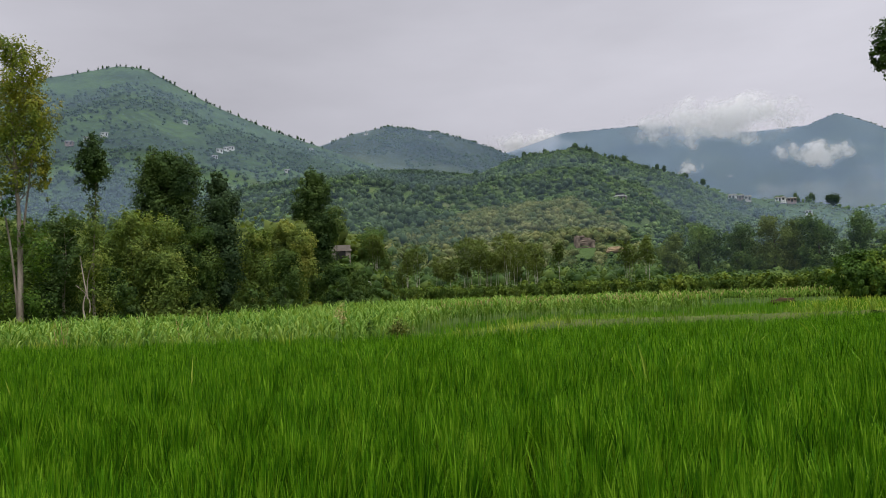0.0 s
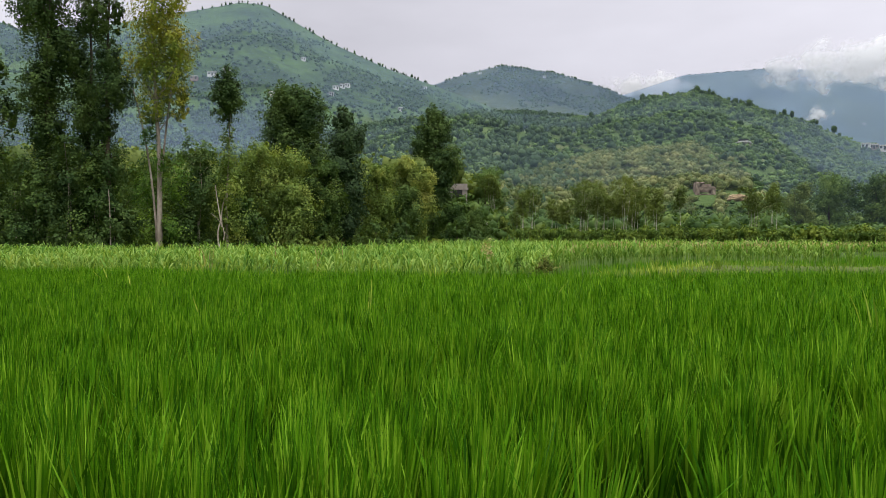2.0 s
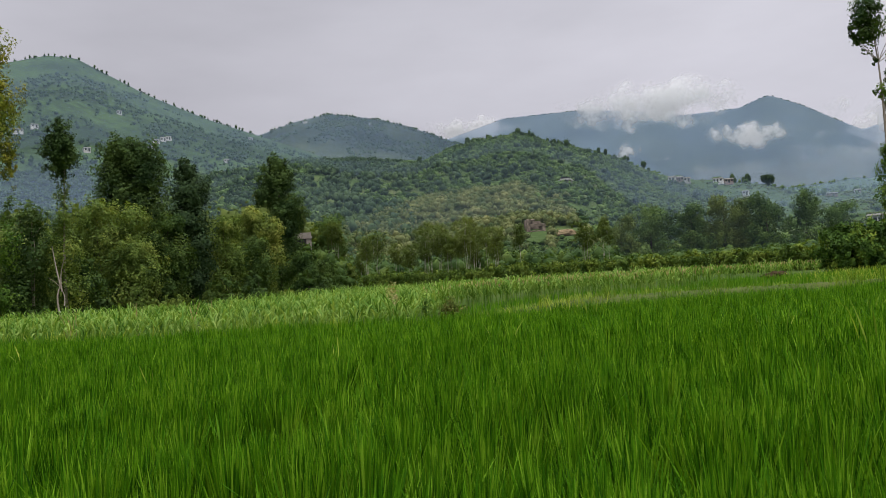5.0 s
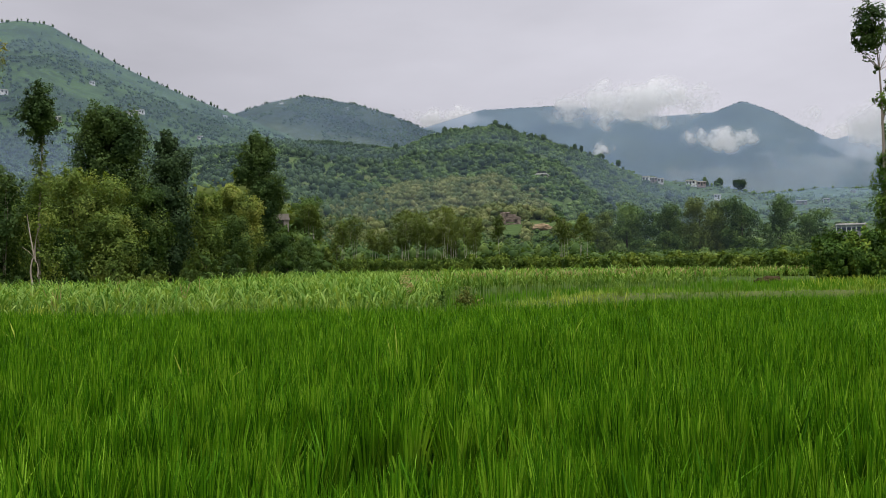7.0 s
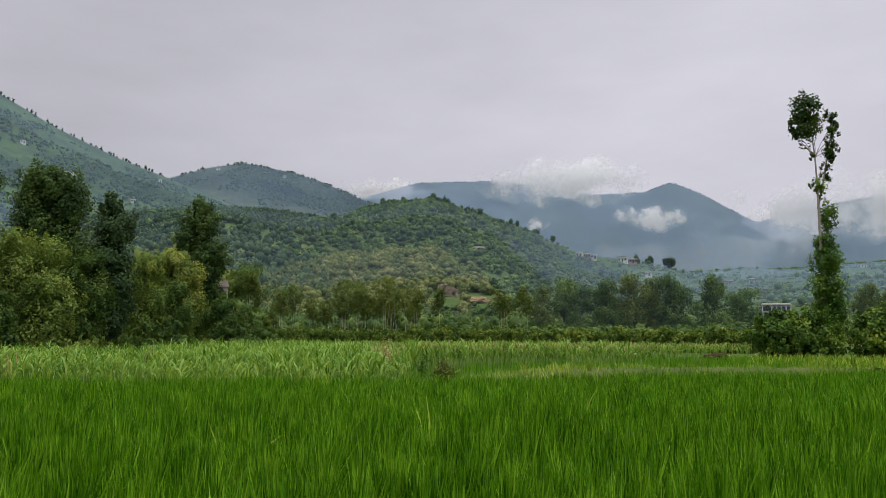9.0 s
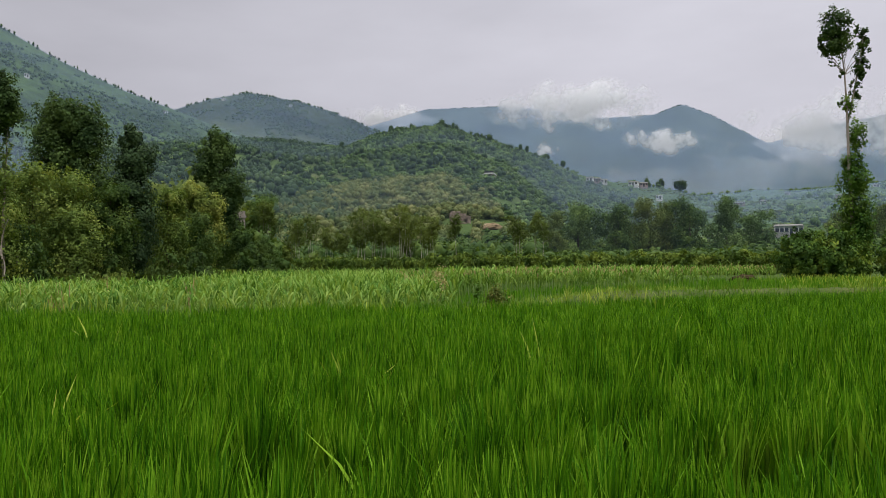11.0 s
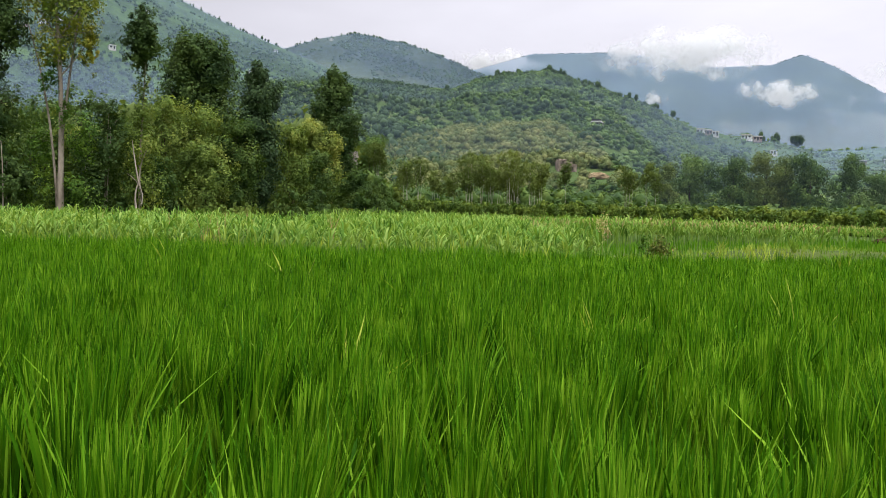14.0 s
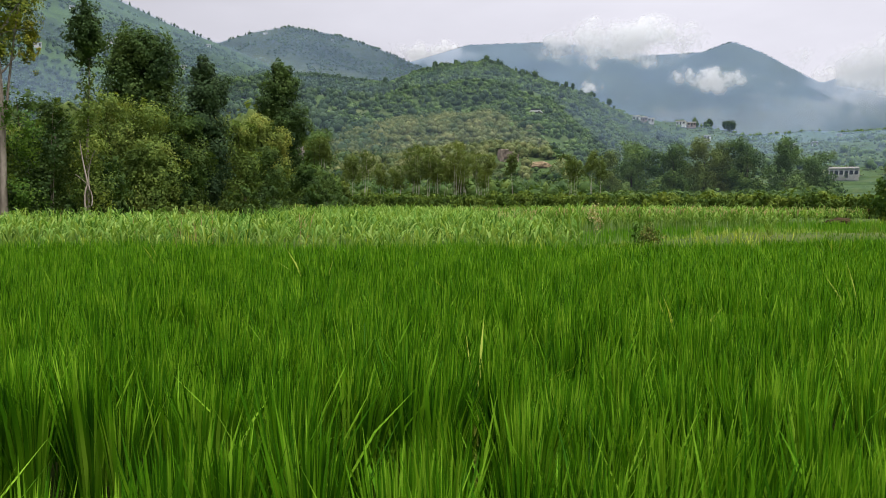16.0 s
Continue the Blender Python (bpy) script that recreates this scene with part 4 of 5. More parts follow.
# woods on the slopes -------------------------------------------------------
def scatter(az_lo, az_hi, r_lo, r_hi, count, r):
    """Places spread evenly over a sector of the land."""
    az = r.uniform(az_lo, az_hi, count)
    rad = np.sqrt(r.uniform(r_lo ** 2, r_hi ** 2, count))
    x, y = EYE_X + rad * np.sin(np.radians(az)), rad * np.cos(np.radians(az))
    return x, y, az, rad


def lump_shape(level):
    """A unit ball of small triangles, the dense inside of a bush."""
    bm = bmesh.new()
    bmesh.ops.create_icosphere(bm, subdivisions=level, radius=1.0)
    v = np.array([q.co[:] for q in bm.verts])
    f = np.array([[q.index for q in t.verts] for t in bm.faces])
    bm.free()
    return v, f


def woods(name, x, y, height, width, per, leaf, mat, label, r, trunk=0.1, conic=0.0, core=2):
    """Many small trees in one object: for each a lumpy dense inside under a coat of leaves."""
    n = len(x)
    z = ground_height(x, y)
    half = np.stack([width, width, height * 0.46], -1)[:, None]
    c = np.stack([x, y, z + height * (0.46 + trunk)], -1)[:, None]
    ph = r.uniform(0, 6.28, (n, 1, 3))

    def swell(d):
        k = 1 + 0.17 * np.sin(d[..., :1] * 4.2 + ph[..., :1]) * np.cos(d[..., 1:2] * 3.7 + ph[..., 1:2]) + 0.13 * np.sin(d[..., 2:] * 5 + d[..., :1] * 6 + ph[..., 2:])
        return k * np.concatenate([np.repeat(1 - conic * (0.5 + 0.5 * d[..., 2:]), 2, -1), np.ones_like(d[..., :1])], -1)
    d = unit(r.normal(size=(n, per, 3)))
    p = d * swell(d) * r.uniform(0.72, 1.14, (n, per, 1)) * half
    nrm = (d + r.normal(size=d.shape) * 0.6 + np.array([0, 0, 0.35])).reshape(-1, 3)
    s = (np.repeat(width, per) * leaf) * r.uniform(0.6, 1.4, n * per)
    v, f = leaf_quads((c + p).reshape(-1, 3), nrm, s * 1.2, s, 0.2, r)
    tri = np.concatenate([f[:, [0, 1, 2]], f[:, [0, 2, 3]]])
    bv, bf = lump_shape(core)
    d = np.broadcast_to(bv, (n, len(bv), 3))
    cv = (c + d * swell(d) * 0.76 * half).reshape(-1, 3)
    cf = (bf[None] + (np.arange(n) * len(bv))[:, None, None]).reshape(-1, 3)
    v, f = merge([(v, tri), (cv, cf)])
    return tagged(put(name, mesh_of(name, v, f, [mat])), label, "woods", kind="stuff")


rw = np.random.default_rng(21)


def open_view(az, rad):
    """The clearing below the stone hut."""
    return (((az > 4.0) & (az < 5.3)) | ((az > 5.8) & (az < 7.5))) & (rad > 140) & (rad < 206)


# the near slope: yellowish orchard trees low down, green woods above
x, y, az, rad = scatter(-11, 9.5, 150, 292, 4200, rw)
orchard_top = 284 - ((az + 0.5) / 8) ** 2 * 76 + 9 * np.sin(az * 2.1)
keep = ~open_view(az, rad) & (rad < orchard_top + rw.normal(0, 7, len(az))) & (fbm(x, y, 14, 2, 9) > -0.55)
x, y = x[keep], y[keep]
n = len(x)
woods("slope_orchard", x, y, rw.uniform(1.5, 3.2, n), rw.uniform(0.8, 1.7, n), 50, 0.23, M_ORCHARD, "yellowish green orchard trees on the lower slope", rw, 0.1, 0.0, 1)
x, y, az, rad = scatter(-9, 16.5, 160, 545, 12500, rw)
orchard_top = np.where((az > -11) & (az < 9.5), 284 - ((az + 0.5) / 8) ** 2 * 76 + 9 * np.sin(az * 2.1), 0)
keep = (rad > orchard_top - 6) & (rad < forest_crest(az) + 12) & ~open_view(az, rad) & ~((az > 11) & (rw.random(len(az)) < 0.25)) & (fbm(x, y, 11, 2, 4) > -0.5)
pines = az < -4.5 + 2.5 * np.sin(rad * 0.035) - np.clip((300 - rad) * 0.02, 0, 3)
xs, ys = x[keep & ~pines], y[keep & ~pines]
n = len(xs)
clump = fbm(xs, ys, 38, 2, 6)
big_one = (rw.random(n) < 0.05 + 0.10 * (clump > 0.15))
woods("hill_woods", xs[~big_one], ys[~big_one], (0.8 + 2.2 * rw.random(n) ** 2.0)[~big_one], (0.7 + 1.2 * rw.random(n) ** 1.5)[~big_one], 26, 0.3, M_WOODS, "dense green bushes covering the near hill", rw, 0.0, 0.0, 1)
m = int(big_one.sum())
woods("hill_woods", xs[big_one], ys[big_one], rw.uniform(2.2, 4.4, m), rw.uniform(1.1, 2.2, m), 50, 0.25, M_PINE, "taller dark trees among the bushes of the near hill", rw, 0.02, 0.0, 1)
x, y, az, rad = scatter(-44, -1, 170, 600, 8600, rw)
pines = az < -4.5 + 2.5 * np.sin(rad * 0.035) - np.clip((300 - rad) * 0.02, 0, 3)
keep = pines & (rad < forest_crest(az) + 12) & (fbm(x, y, 45, 2, 4) > -0.75)
xs, ys = x[keep], y[keep]
n = len(xs)
woods("hill_pines", xs, ys, rw.uniform(2.2, 5.0, n), rw.uniform(1.1, 2.5, n), 18, 0.33, M_PINE, "dark bluish pine wood in the fold between the hills", rw, 0.0, 0.25, 1)
# bushes over the left flank
x, y, az, rad = scatter(-48, -10, 170, 560, 2600, rw)
keep = rad < forest_crest(az) + 10
x, y = x[keep], y[keep]
n = len(x)
woods("flank_bushes", x, y, 1.5 + 3.5 * rw.random(n) ** 2, rw.uniform(1.2, 2.8, n), 22, 0.3, M_WOODS, "bushy green scrub over the hill flank behind the poplars", rw, 0.0, 0.0, 1)
# thicket between the valley trees and the orchard row
x, y = rw.uniform(-26, 110, 1500), rw.uniform(96, 185, 1500)
keep = ~((x > 0.466 * y - 4) & (x < 0.53 * y - 4)) & ~((x > 3.8 + 0.066 * (y - 125)) & (x < 12.5 + 0.12 * (y - 125)) & (y > 112)) & ~((x > 74) & (y > 160)) & (y > 90 + 0.3 * x) & ((x > 14) | (y > 127)) & (x < 0.75 * y)
x, y = x[keep], y[keep]
n = len(x)
woods("valley_thicket", x, y, np.where(y < 136, rw.uniform(0.9, 2.0, n), rw.uniform(1.5, 3.2, n)), rw.uniform(0.9, 1.9, n), 40, 0.26, M_SHRUB, "low green thicket on the valley floor", rw, 0.1, 0.0, 1)
# shrubland behind the poplars
x, y = rw.uniform(-78, -20, 300), rw.uniform(64, 125, 300)
n = len(x)
woods("left_thicket", x, y, rw.uniform(2.6, 6.0, n), rw.uniform(1.6, 2.8, n), 60, 0.22, M_MIDTREE, "green shrubland behind the poplars", rw)
x, y = rw.uniform(-30, -6, 900), rw.uniform(71, 127, 900)
keep = (np.abs(y - (91.5 - 1.097 * (x + 15))) > 3.5) & ((y > 91.5 - 1.097 * (x + 15)) | ((x < -10) & (y < 87))) & (fbm(x, y, 9, 2, 51) > -0.4)
x, y = x[keep], y[keep]
n = len(x)
woods("slope_shrubs", x, y, rw.uniform(0.7, 2.0, n), rw.uniform(0.6, 1.4, n), 40, 0.28, M_SHRUB, "low yellowish green shrubs on the bank behind the grove", rw, 0.0, 0.0, 1)
# single taller trees along the near hill's crest
az = np.concatenate([np.array([0.55, 0.7, 1.0, 3.5, 3.75, 4.0, 4.5, 6.1, 6.5, 6.9, 9.4, 10.5, 10.8]), rw.uniform(-3, 12.5, 9)])
rad = forest_crest(az) - rw.uniform(0, 14, len(az))
x, y = EYE_X + rad * np.sin(np.radians(az)), rad * np.cos(np.radians(az))
n = len(az)
woods("crest_trees", x, y, rw.uniform(2.2, 6.0, n), rw.uniform(0.9, 1.9, n), 90, 0.26, M_PINE, "taller dark trees along the near hill crest", rw, 0.06, -0.25)
# a clump of tall trees at the village
az = np.array([16.2, 16.9, 17.15, 17.3, 17.8, 18.0, 18.15, 19.0, 19.2, 19.4, 19.25])
rad = np.full(len(az), 612.0)
x, y = EYE_X + rad * np.sin(np.radians(az)), rad * np.cos(np.radians(az))
woods("village_trees", x, y, np.array([4.5, 5, 9, 5.5, 6, 8, 7, 7, 9, 8.5, 8.0]), np.array([1.3, 1.3, 1.4, 1.2, 1.2, 1.3, 1.2, 2.2, 2.6, 2.4, 2.4]), 110, 0.3, M_PINE, "tall dark trees beside the hillside village", rw, 0.12, -0.45)
# trees and hedges among the terraces
x, y, az, rad = scatter(12, 42, 165, 640, 900, rw)
keep = ((fbm(x, y, 40, 2, 12) > 0.0) | (rw.random(len(az)) < 0.12)) & ~((az > 24.4) & (az < 27.6) & (rad < 330))
x, y = x[keep], y[keep]
n = len(x)
woods("terrace_trees", x, y, rw.uniform(1.6, 5.5, n), rw.uniform(1.0, 2.6, n), 44, 0.26, M_WOODS, "scattered trees and hedges among the terraced fields", rw)
# bushes that line the terrace banks
x, y, az, rad = scatter(11, 44, 175, 640, 20000, rw)
z = ground_height(x, y) / 3.0
frac = z - np.floor(z)
keep = (((frac > 0.58) & (frac < 0.8)) | (rw.random(len(az)) < 0.08)) & (fbm(x, y, 25, 2, 22) > -0.25) & ~((az > 24.4) & (az < 27.6) & (rad < 330))
x, y = x[keep], y[keep]
n = len(x)
woods("terrace_bushes", x, y, rw.uniform(0.6, 1.7, n), rw.uniform(0.7, 1.8, n), 14, 0.4, M_MIDTREE, "low bushes lining the terrace banks", rw, 0.0, 0.0, 1)
# grassy risers that edge the terraced fields
def terrace_edges(r):
    """Short lengths of turf bank along the contours of the terraced slope."""
    x, y, az, rad = scatter(12, 42, 190, 640, 26000, r)
    z = ground_height(x, y)
    frac = z / 3.0 - np.floor(z / 3.0)
    keep = (np.abs(frac - 0.66) < 0.05) & (fbm(x, y, 60, 2, 71) > -0.35)
    x, y, z, az = x[keep], y[keep], z[keep], np.radians(az[keep])
    n = len(x)
    half = r.uniform(1.5, 4.5, n)
    tx, ty = np.cos(az), -np.sin(az)
    tall = r.uniform(0.5, 1.0, n)
    v = np.stack([np.stack([x - tx * half, y - ty * half, z - 0.6], -1), np.stack([x + tx * half, y + ty * half, z - 0.6], -1),
                  np.stack([x + tx * half * 0.9, y + ty * half * 0.9 + 0.5, z + tall], -1), np.stack([x - tx * half * 0.9, y - ty * half * 0.9 + 0.5, z + tall], -1),
                  np.stack([x + tx * half, y + ty * half + 1.6, z - 0.2], -1), np.stack([x - tx * half, y - ty * half + 1.6, z - 0.2], -1)], 1)
    b = (np.arange(n) * 6)[:, None]
    q = np.concatenate([b + np.array([[0, 1, 2, 3]]), b + np.array([[3, 2, 4, 5]])])
    return v.reshape(-1, 3), q


tagged(put("terrace_banks", mesh_of("terrace_banks", *terrace_edges(rw), [M_MEADOW])), "dark turf banks edging the terraced fields", "terrace bank", kind="stuff")
# hedges and trees over the hazy slopes beyond the village
x, y, az, rad = scatter(13, 42, 660, 1290, 2600, rw)
keep = (fbm(x, y, 70, 3, 19) > 0.02) | (rw.random(len(az)) < 0.1)
x, y = x[keep], y[keep]
n = len(x)
woods("far_hedges", x, y, rw.uniform(2.0, 6.5, n), rw.uniform(1.5, 4.0, n), 12, 0.45, M_WOODS, "hedges and trees over the hazy slopes beyond the village", rw, 0.0, 0.0, 1)
# forest in the fold between the hills and on the big hill
x, y, az, rad = scatter(-46, 2, 420, 1080, 11000, rw)
z, kd = ground_height(x, y, True)
patchy = fbm(x, y, 150, 3, 3)
thick = np.where(z < 80 + 30 * np.sin(az * 0.5), 0.95, np.where(patchy > 0.0, 0.8, 0.02)) * np.where(patchy > -0.35, 1, 0.3)
keep = rw.random(len(az)) < thick
x, y = x[keep], y[keep]
n = len(x)
woods("mountain_woods", x, y, rw.uniform(2.0, 4.8, n), rw.uniform(1.2, 2.8, n), 10, 0.45, M_FARWOOD, "dark pine woods on the mountain flank", rw, 0.0, 0.3, 1)
az = np.concatenate([rw.uniform(-25.5, -13, 70), rw.uniform(-29, -24, 16)])
rad = 1050 + rw.normal(0, 6, len(az))
x, y = EYE_X + rad * np.sin(np.radians(az)), rad * np.cos(np.radians(az))
n = len(az)
woods("ridge_pines", x, y, rw.uniform(3, 7, n), rw.uniform(1.0, 1.9, n), 26, 0.4, M_FARWOOD, "small dark pines standing along the mountain ridge", rw, -0.1, 0.3, 1)
x, y, az, rad = scatter(-16, 3, 1060, 1550, 4600, rw)
keep = fbm(x, y, 90, 3, 14) > -0.15
x, y = x[keep], y[keep]
n = len(x)
woods("mountain_woods", x, y, rw.uniform(2.5, 6, n), rw.uniform(1.8, 4.2, n), 10, 0.45, M_FARWOOD, "dark woods on the second mountain", rw, -0.05, 0.2, 1)
az = np.concatenate([rw.uniform(-12.8, -0.8, 90), np.array([-8.9, -8.8, -8.95])])
rad = 1550 + rw.normal(0, 10, len(az))
x, y = EYE_X + rad * np.sin(np.radians(az)), rad * np.cos(np.radians(az))
n = len(az)
woods("ridge_pines", x, y, rw.uniform(4, 8, n), rw.uniform(1.6, 3.2, n), 22, 0.4, M_FARWOOD, "dark pines along the second ridge", rw, -0.15, 0.3, 1)


az = np.concatenate([rw.uniform(-2, 9, 70), rw.uniform(16.5, 24.5, 80)])
rad = 3200 + rw.normal(0, 12, len(az))
x, y = EYE_X + rad * np.sin(np.radians(az)), rad * np.cos(np.radians(az))
n = len(az)
woods("ridge_pines", x, y, rw.uniform(4, 9, n), rw.uniform(2.5, 6, n), 14, 0.5, M_FARWOOD, "woods fringing the far mountain ridge", rw, -0.3)


# the rice field ------------------------------------------------------------
def blades(bx, by, z0, length, width, lean, heading, segs, r, curl=1.0):
    """Long tapering leaf blades that rise and bend over; one strip of segments each."""
    n = len(bx)
    t = np.linspace(0, 1, segs + 1)[None, :] ** 0.72
    ang = lean[:, None] * (0.35 + curl * t[:, :-1] ** 1.6)
    dl = length[:, None] * np.diff(t, axis=1)
    hh = np.concatenate([np.zeros((n, 1)), np.cumsum(np.sin(ang) * dl, 1)], 1)
    vv = np.concatenate([np.zeros((n, 1)), np.cumsum(np.cos(ang) * dl, 1)], 1)
    cx, cy = np.cos(heading)[:, None], np.sin(heading)[:, None]
    p = np.stack([bx[:, None] + hh * cx, by[:, None] + hh * cy, z0[:, None] + vv], -1)
    face = heading + math.pi / 2 + r.normal(0, 0.5, n)
    w = width[:, None] * np.interp(t[0], [0, 0.25, 0.5, 0.8, 1], [0.8, 0.95, 1.0, 0.85, 0.04])[None] / 2
    side = np.stack([np.cos(face)[:, None] * w, np.sin(face)[:, None] * w, 0 * w], -1)
    v = np.stack([p - side, p + side], 2).reshape(n, -1, 3)
    base = (np.arange(n) * 2 * (segs + 1))[:, None]
    k = np.arange(segs)[None, :] * 2
    q = np.stack([base + k, base + k + 1, base + k + 3, base + k + 2], -1).reshape(-1, 4)
    return v.reshape(-1, 3), q


def rice_rows(x0, x1, d0, d1, spacing, per, segs, r, widen=1.0, short=0.74, lay=1.0):
    """Hills of rice over a stretch of the field, d0 to d1 metres from the footpath; the blades of a hill lean together."""
    gx, gy = np.meshgrid(np.arange(x0, x1, spacing), np.arange(-4, 20.5, spacing), indexing="ij")
    gx, gy = gx.ravel() + r.normal(0, spacing * 0.2, gx.size), gy.ravel() + r.normal(0, spacing * 0.2, gx.size)
    d = gy + 1.3 + 0.4 * gx
    keep = (d >= d0) & (d < d1) & (gy < rice_edge(gx)) & (np.abs(gx + 3.2) < np.where(d < 5, 6.0, 7.0) + np.maximum(gy, 0) * 0.8) & (fbm(gx, gy, 0.7, 2, 31) > np.where(d < 5, -0.42, -0.45))
    gx, gy = gx[keep], gy[keep]
    n = len(gx)
    tall = 0.68 + 0.04 * fbm(gx, gy, 1.5, 3, 33) + 0.055 * fbm(gx, gy, 0.5, 2, 35) + r.normal(0, 0.02, n)
    sway_a, sway = r.uniform(0, 2 * math.pi, n), np.abs(r.normal(0, 0.11, n))
    hx, hy, tall = np.repeat(gx, per), np.repeat(gy, per), np.repeat(tall, per)
    m = len(hx)
    a = r.uniform(0, 2 * math.pi, m)
    fan = np.abs(r.normal(0.1, 0.24, m)) + (r.random(m) < 0.04) * r.uniform(0.3, 0.8, m)
    fan = fan * lay
    lx = np.cos(a) * fan + np.repeat(np.cos(sway_a) * sway, per) + 0.04
    ly = np.sin(a) * fan + np.repeat(np.sin(sway_a) * sway, per)
    lean, head = np.hypot(lx, ly), np.arctan2(ly, lx)
    out = r.uniform(0.0, spacing * 0.14, m)
    z0 = 0.12
    length = (tall * r.uniform(short, 1.05, m) - z0) * (1 + 0.12 * lean)
    return blades(hx + np.cos(a) * out, hy + np.sin(a) * out, np.full(m, z0), length, r.uniform(0.0075, 0.0155, m) * widen, lean, head, segs, r, 0.8)


rr = np.random.default_rng(77)
rice = merge([rice_rows(-15, 9, -0.8, 5.0, 0.17, 56, 3, rr, 0.95, 0.93, 0.85), rice_rows(-22, 17, 5.0, 9.5, 0.175, 26, 2, rr, 1.3, 0.93, 1.2), rice_rows(-28, 26, 9.5, 24, 0.185, 15, 2, rr, 1.5, 0.95, 2.4)])
tagged(put("rice_crop", mesh_of("rice_crop", *rice, [M_RICE])), "dense bright green young rice standing in the paddy", "rice", kind="stuff")


# maize strip, bunds and weeds ----------------------------------------------
def maize(x, y, height, r, leaves=8, wide=0.034):
    n = len(x)
    z = ground_height(x, y)
    lx, ly, lh = np.repeat(x, leaves), np.repeat(y, leaves), np.repeat(height, leaves)
    m = len(lx)
    at = np.tile(np.linspace(0.42, 0.97, leaves), n) + r.normal(0, 0.04, m)
    head = np.tile(np.arange(leaves) * math.pi, n) + np.repeat(r.uniform(0, 6.28, n), leaves) + r.normal(0, 0.9, m)
    leafs = blades(lx, ly, np.repeat(z, leaves) + lh * at, lh * r.uniform(0.35, 0.72, m), wide * r.uniform(0.7, 1.3, m), r.uniform(0.75, 1.8, m), head, 3, r, 1.6)
    stalk = blades(x, y, z, height * 1.0, np.full(n, 0.02), np.full(n, 0.02), r.uniform(0, 6.28, n), 2, r)
    return merge([leafs, stalk])


rm = np.random.default_rng(99)
n = 8600
x = rm.uniform(-36, 24, n)
y = rice_edge(x) + 0.7 + rm.random(n) ** 0.85 * 17.0
keep = ~((x > -3.2 + 0.5 * np.sin(y)) & (y < 27.2)) & (np.abs(x + 3) < 9 + y) & ~((x < -12) & (y > 31)) & (x < 5.8 + 0.4 * np.sin(y))
x, y = x[keep], y[keep]
fx, fy = rm.uniform(-13, 22, 3600), rm.uniform(32, 88, 3600)          # the same crop, further back to the orchard row
keep = (fy < 88.5 - 1.097 * (fx + 15)) & (fx < 0.46 * fy - 4.6) & ~((fx > 5.5) & (fy < 37))
x, y = np.append(x, fx[keep]), np.append(y, fy[keep])
tall = np.where((x > -3) | (y > 34), 1.06, np.interp(y, [16, 34], [0.70, 0.94])) - ground_height(x, y) + rm.normal(0, 0.05, len(x)) + 0.06 * fbm(x, y, 4, 2, 8)
tagged(put("maize_crop", mesh_of("maize_crop", *maize(x, y, tall, rm), [M_MAIZE])), "strip of pale green maize plants with arching leaves", "maize", kind="stuff")
sel = (y > 27.5) & (rm.random(len(x)) < 0.7) & (x > -4)
tx, ty, th = np.repeat(x[sel], 6), np.repeat(y[sel], 6), np.repeat(tall[sel], 6)
m = len(tx)
tz = ground_height(tx, ty) + th * 0.98
tas = blades(tx, ty, tz, rm.uniform(0.1, 0.18, m), np.full(m, 0.03), rm.uniform(0.1, 0.7, m), rm.uniform(0, 6.28, m), 2, rm)
tagged(put("maize_tassels", mesh_of("maize_tassels", *tas, [M_TASSEL])), "pinkish tan tassels on the maize tops", "maize", kind="stuff")

# long grass on the bund that ends the paddy
n = 3000
x = rm.uniform(-30, 24, n)
y = rice_edge(x) + 0.25 + np.abs(rm.normal(0, 0.3, n))
keep = fbm(x, y, 2.5, 2, 40) > 0.0
x, y = x[keep], y[keep]
m = len(x)
grass = blades(x, y, np.full(m, 0.08), rm.uniform(0.5, 0.85, m), rm.uniform(0.012, 0.022, m), rm.uniform(0.15, 0.8, m), rm.uniform(0, 6.28, m), 3, rm)
tagged(put("bund_grass", mesh_of("bund_grass", *grass, [M_WEED])), "long yellowish green grass on the paddy bund", "grass", kind="stuff")
# rank yellowish grass before the glossy bushes
n = 8600
x = rm.uniform(6.8, 28, n)
y = rm.uniform(17.5, 38.0, n)
keep = (x > 8.6 + 0.9 * np.sin(y * 1.3) + 0.32 * np.clip(y - 27, 0, 20)) & (np.hypot(x - 10.3, y - 35.5) > 1.2) & (fbm(x, y, 1.6, 2, 43) > -0.2)
x, y = x[keep], y[keep]
m = len(x)
rank = blades(x, y, ground_height(x, y) - 0.02, rm.uniform(0.18, 0.42, m) * (1 + 0.3 * fbm(x, y, 3, 2, 44)), rm.uniform(0.014, 0.03, m), rm.uniform(0.15, 1.0, m), rm.uniform(0, 6.28, m), 3, rm)
tagged(put("rank_grass", mesh_of("rank_grass", *rank, [M_WEED])), "rank yellowish green grass before the glossy bushes", "grass", kind="stuff")
# short dry grass on the low bank
n = 12000
x, y = rm.uniform(-3, 26, n), rm.uniform(16.2, 21.0, n)
keep = y > rice_edge(x) + 0.35
x, y = x[keep], y[keep]
n = len(x)
z = ground_height(x, y)
bank = blades(x, y, z - 0.02, rm.uniform(0.06, 0.17, n) * (1 + 0.7 * fbm(x, y, 1.5, 2, 61)), rm.uniform(0.012, 0.03, n), rm.uniform(0.2, 1.1, n), rm.uniform(0, 6.28, n), 2, rm)
tagged(put("bank_grass", mesh_of("bank_grass", *bank, [M_BANK])), "short yellowish grass on the low bank", "grass", kind="stuff")
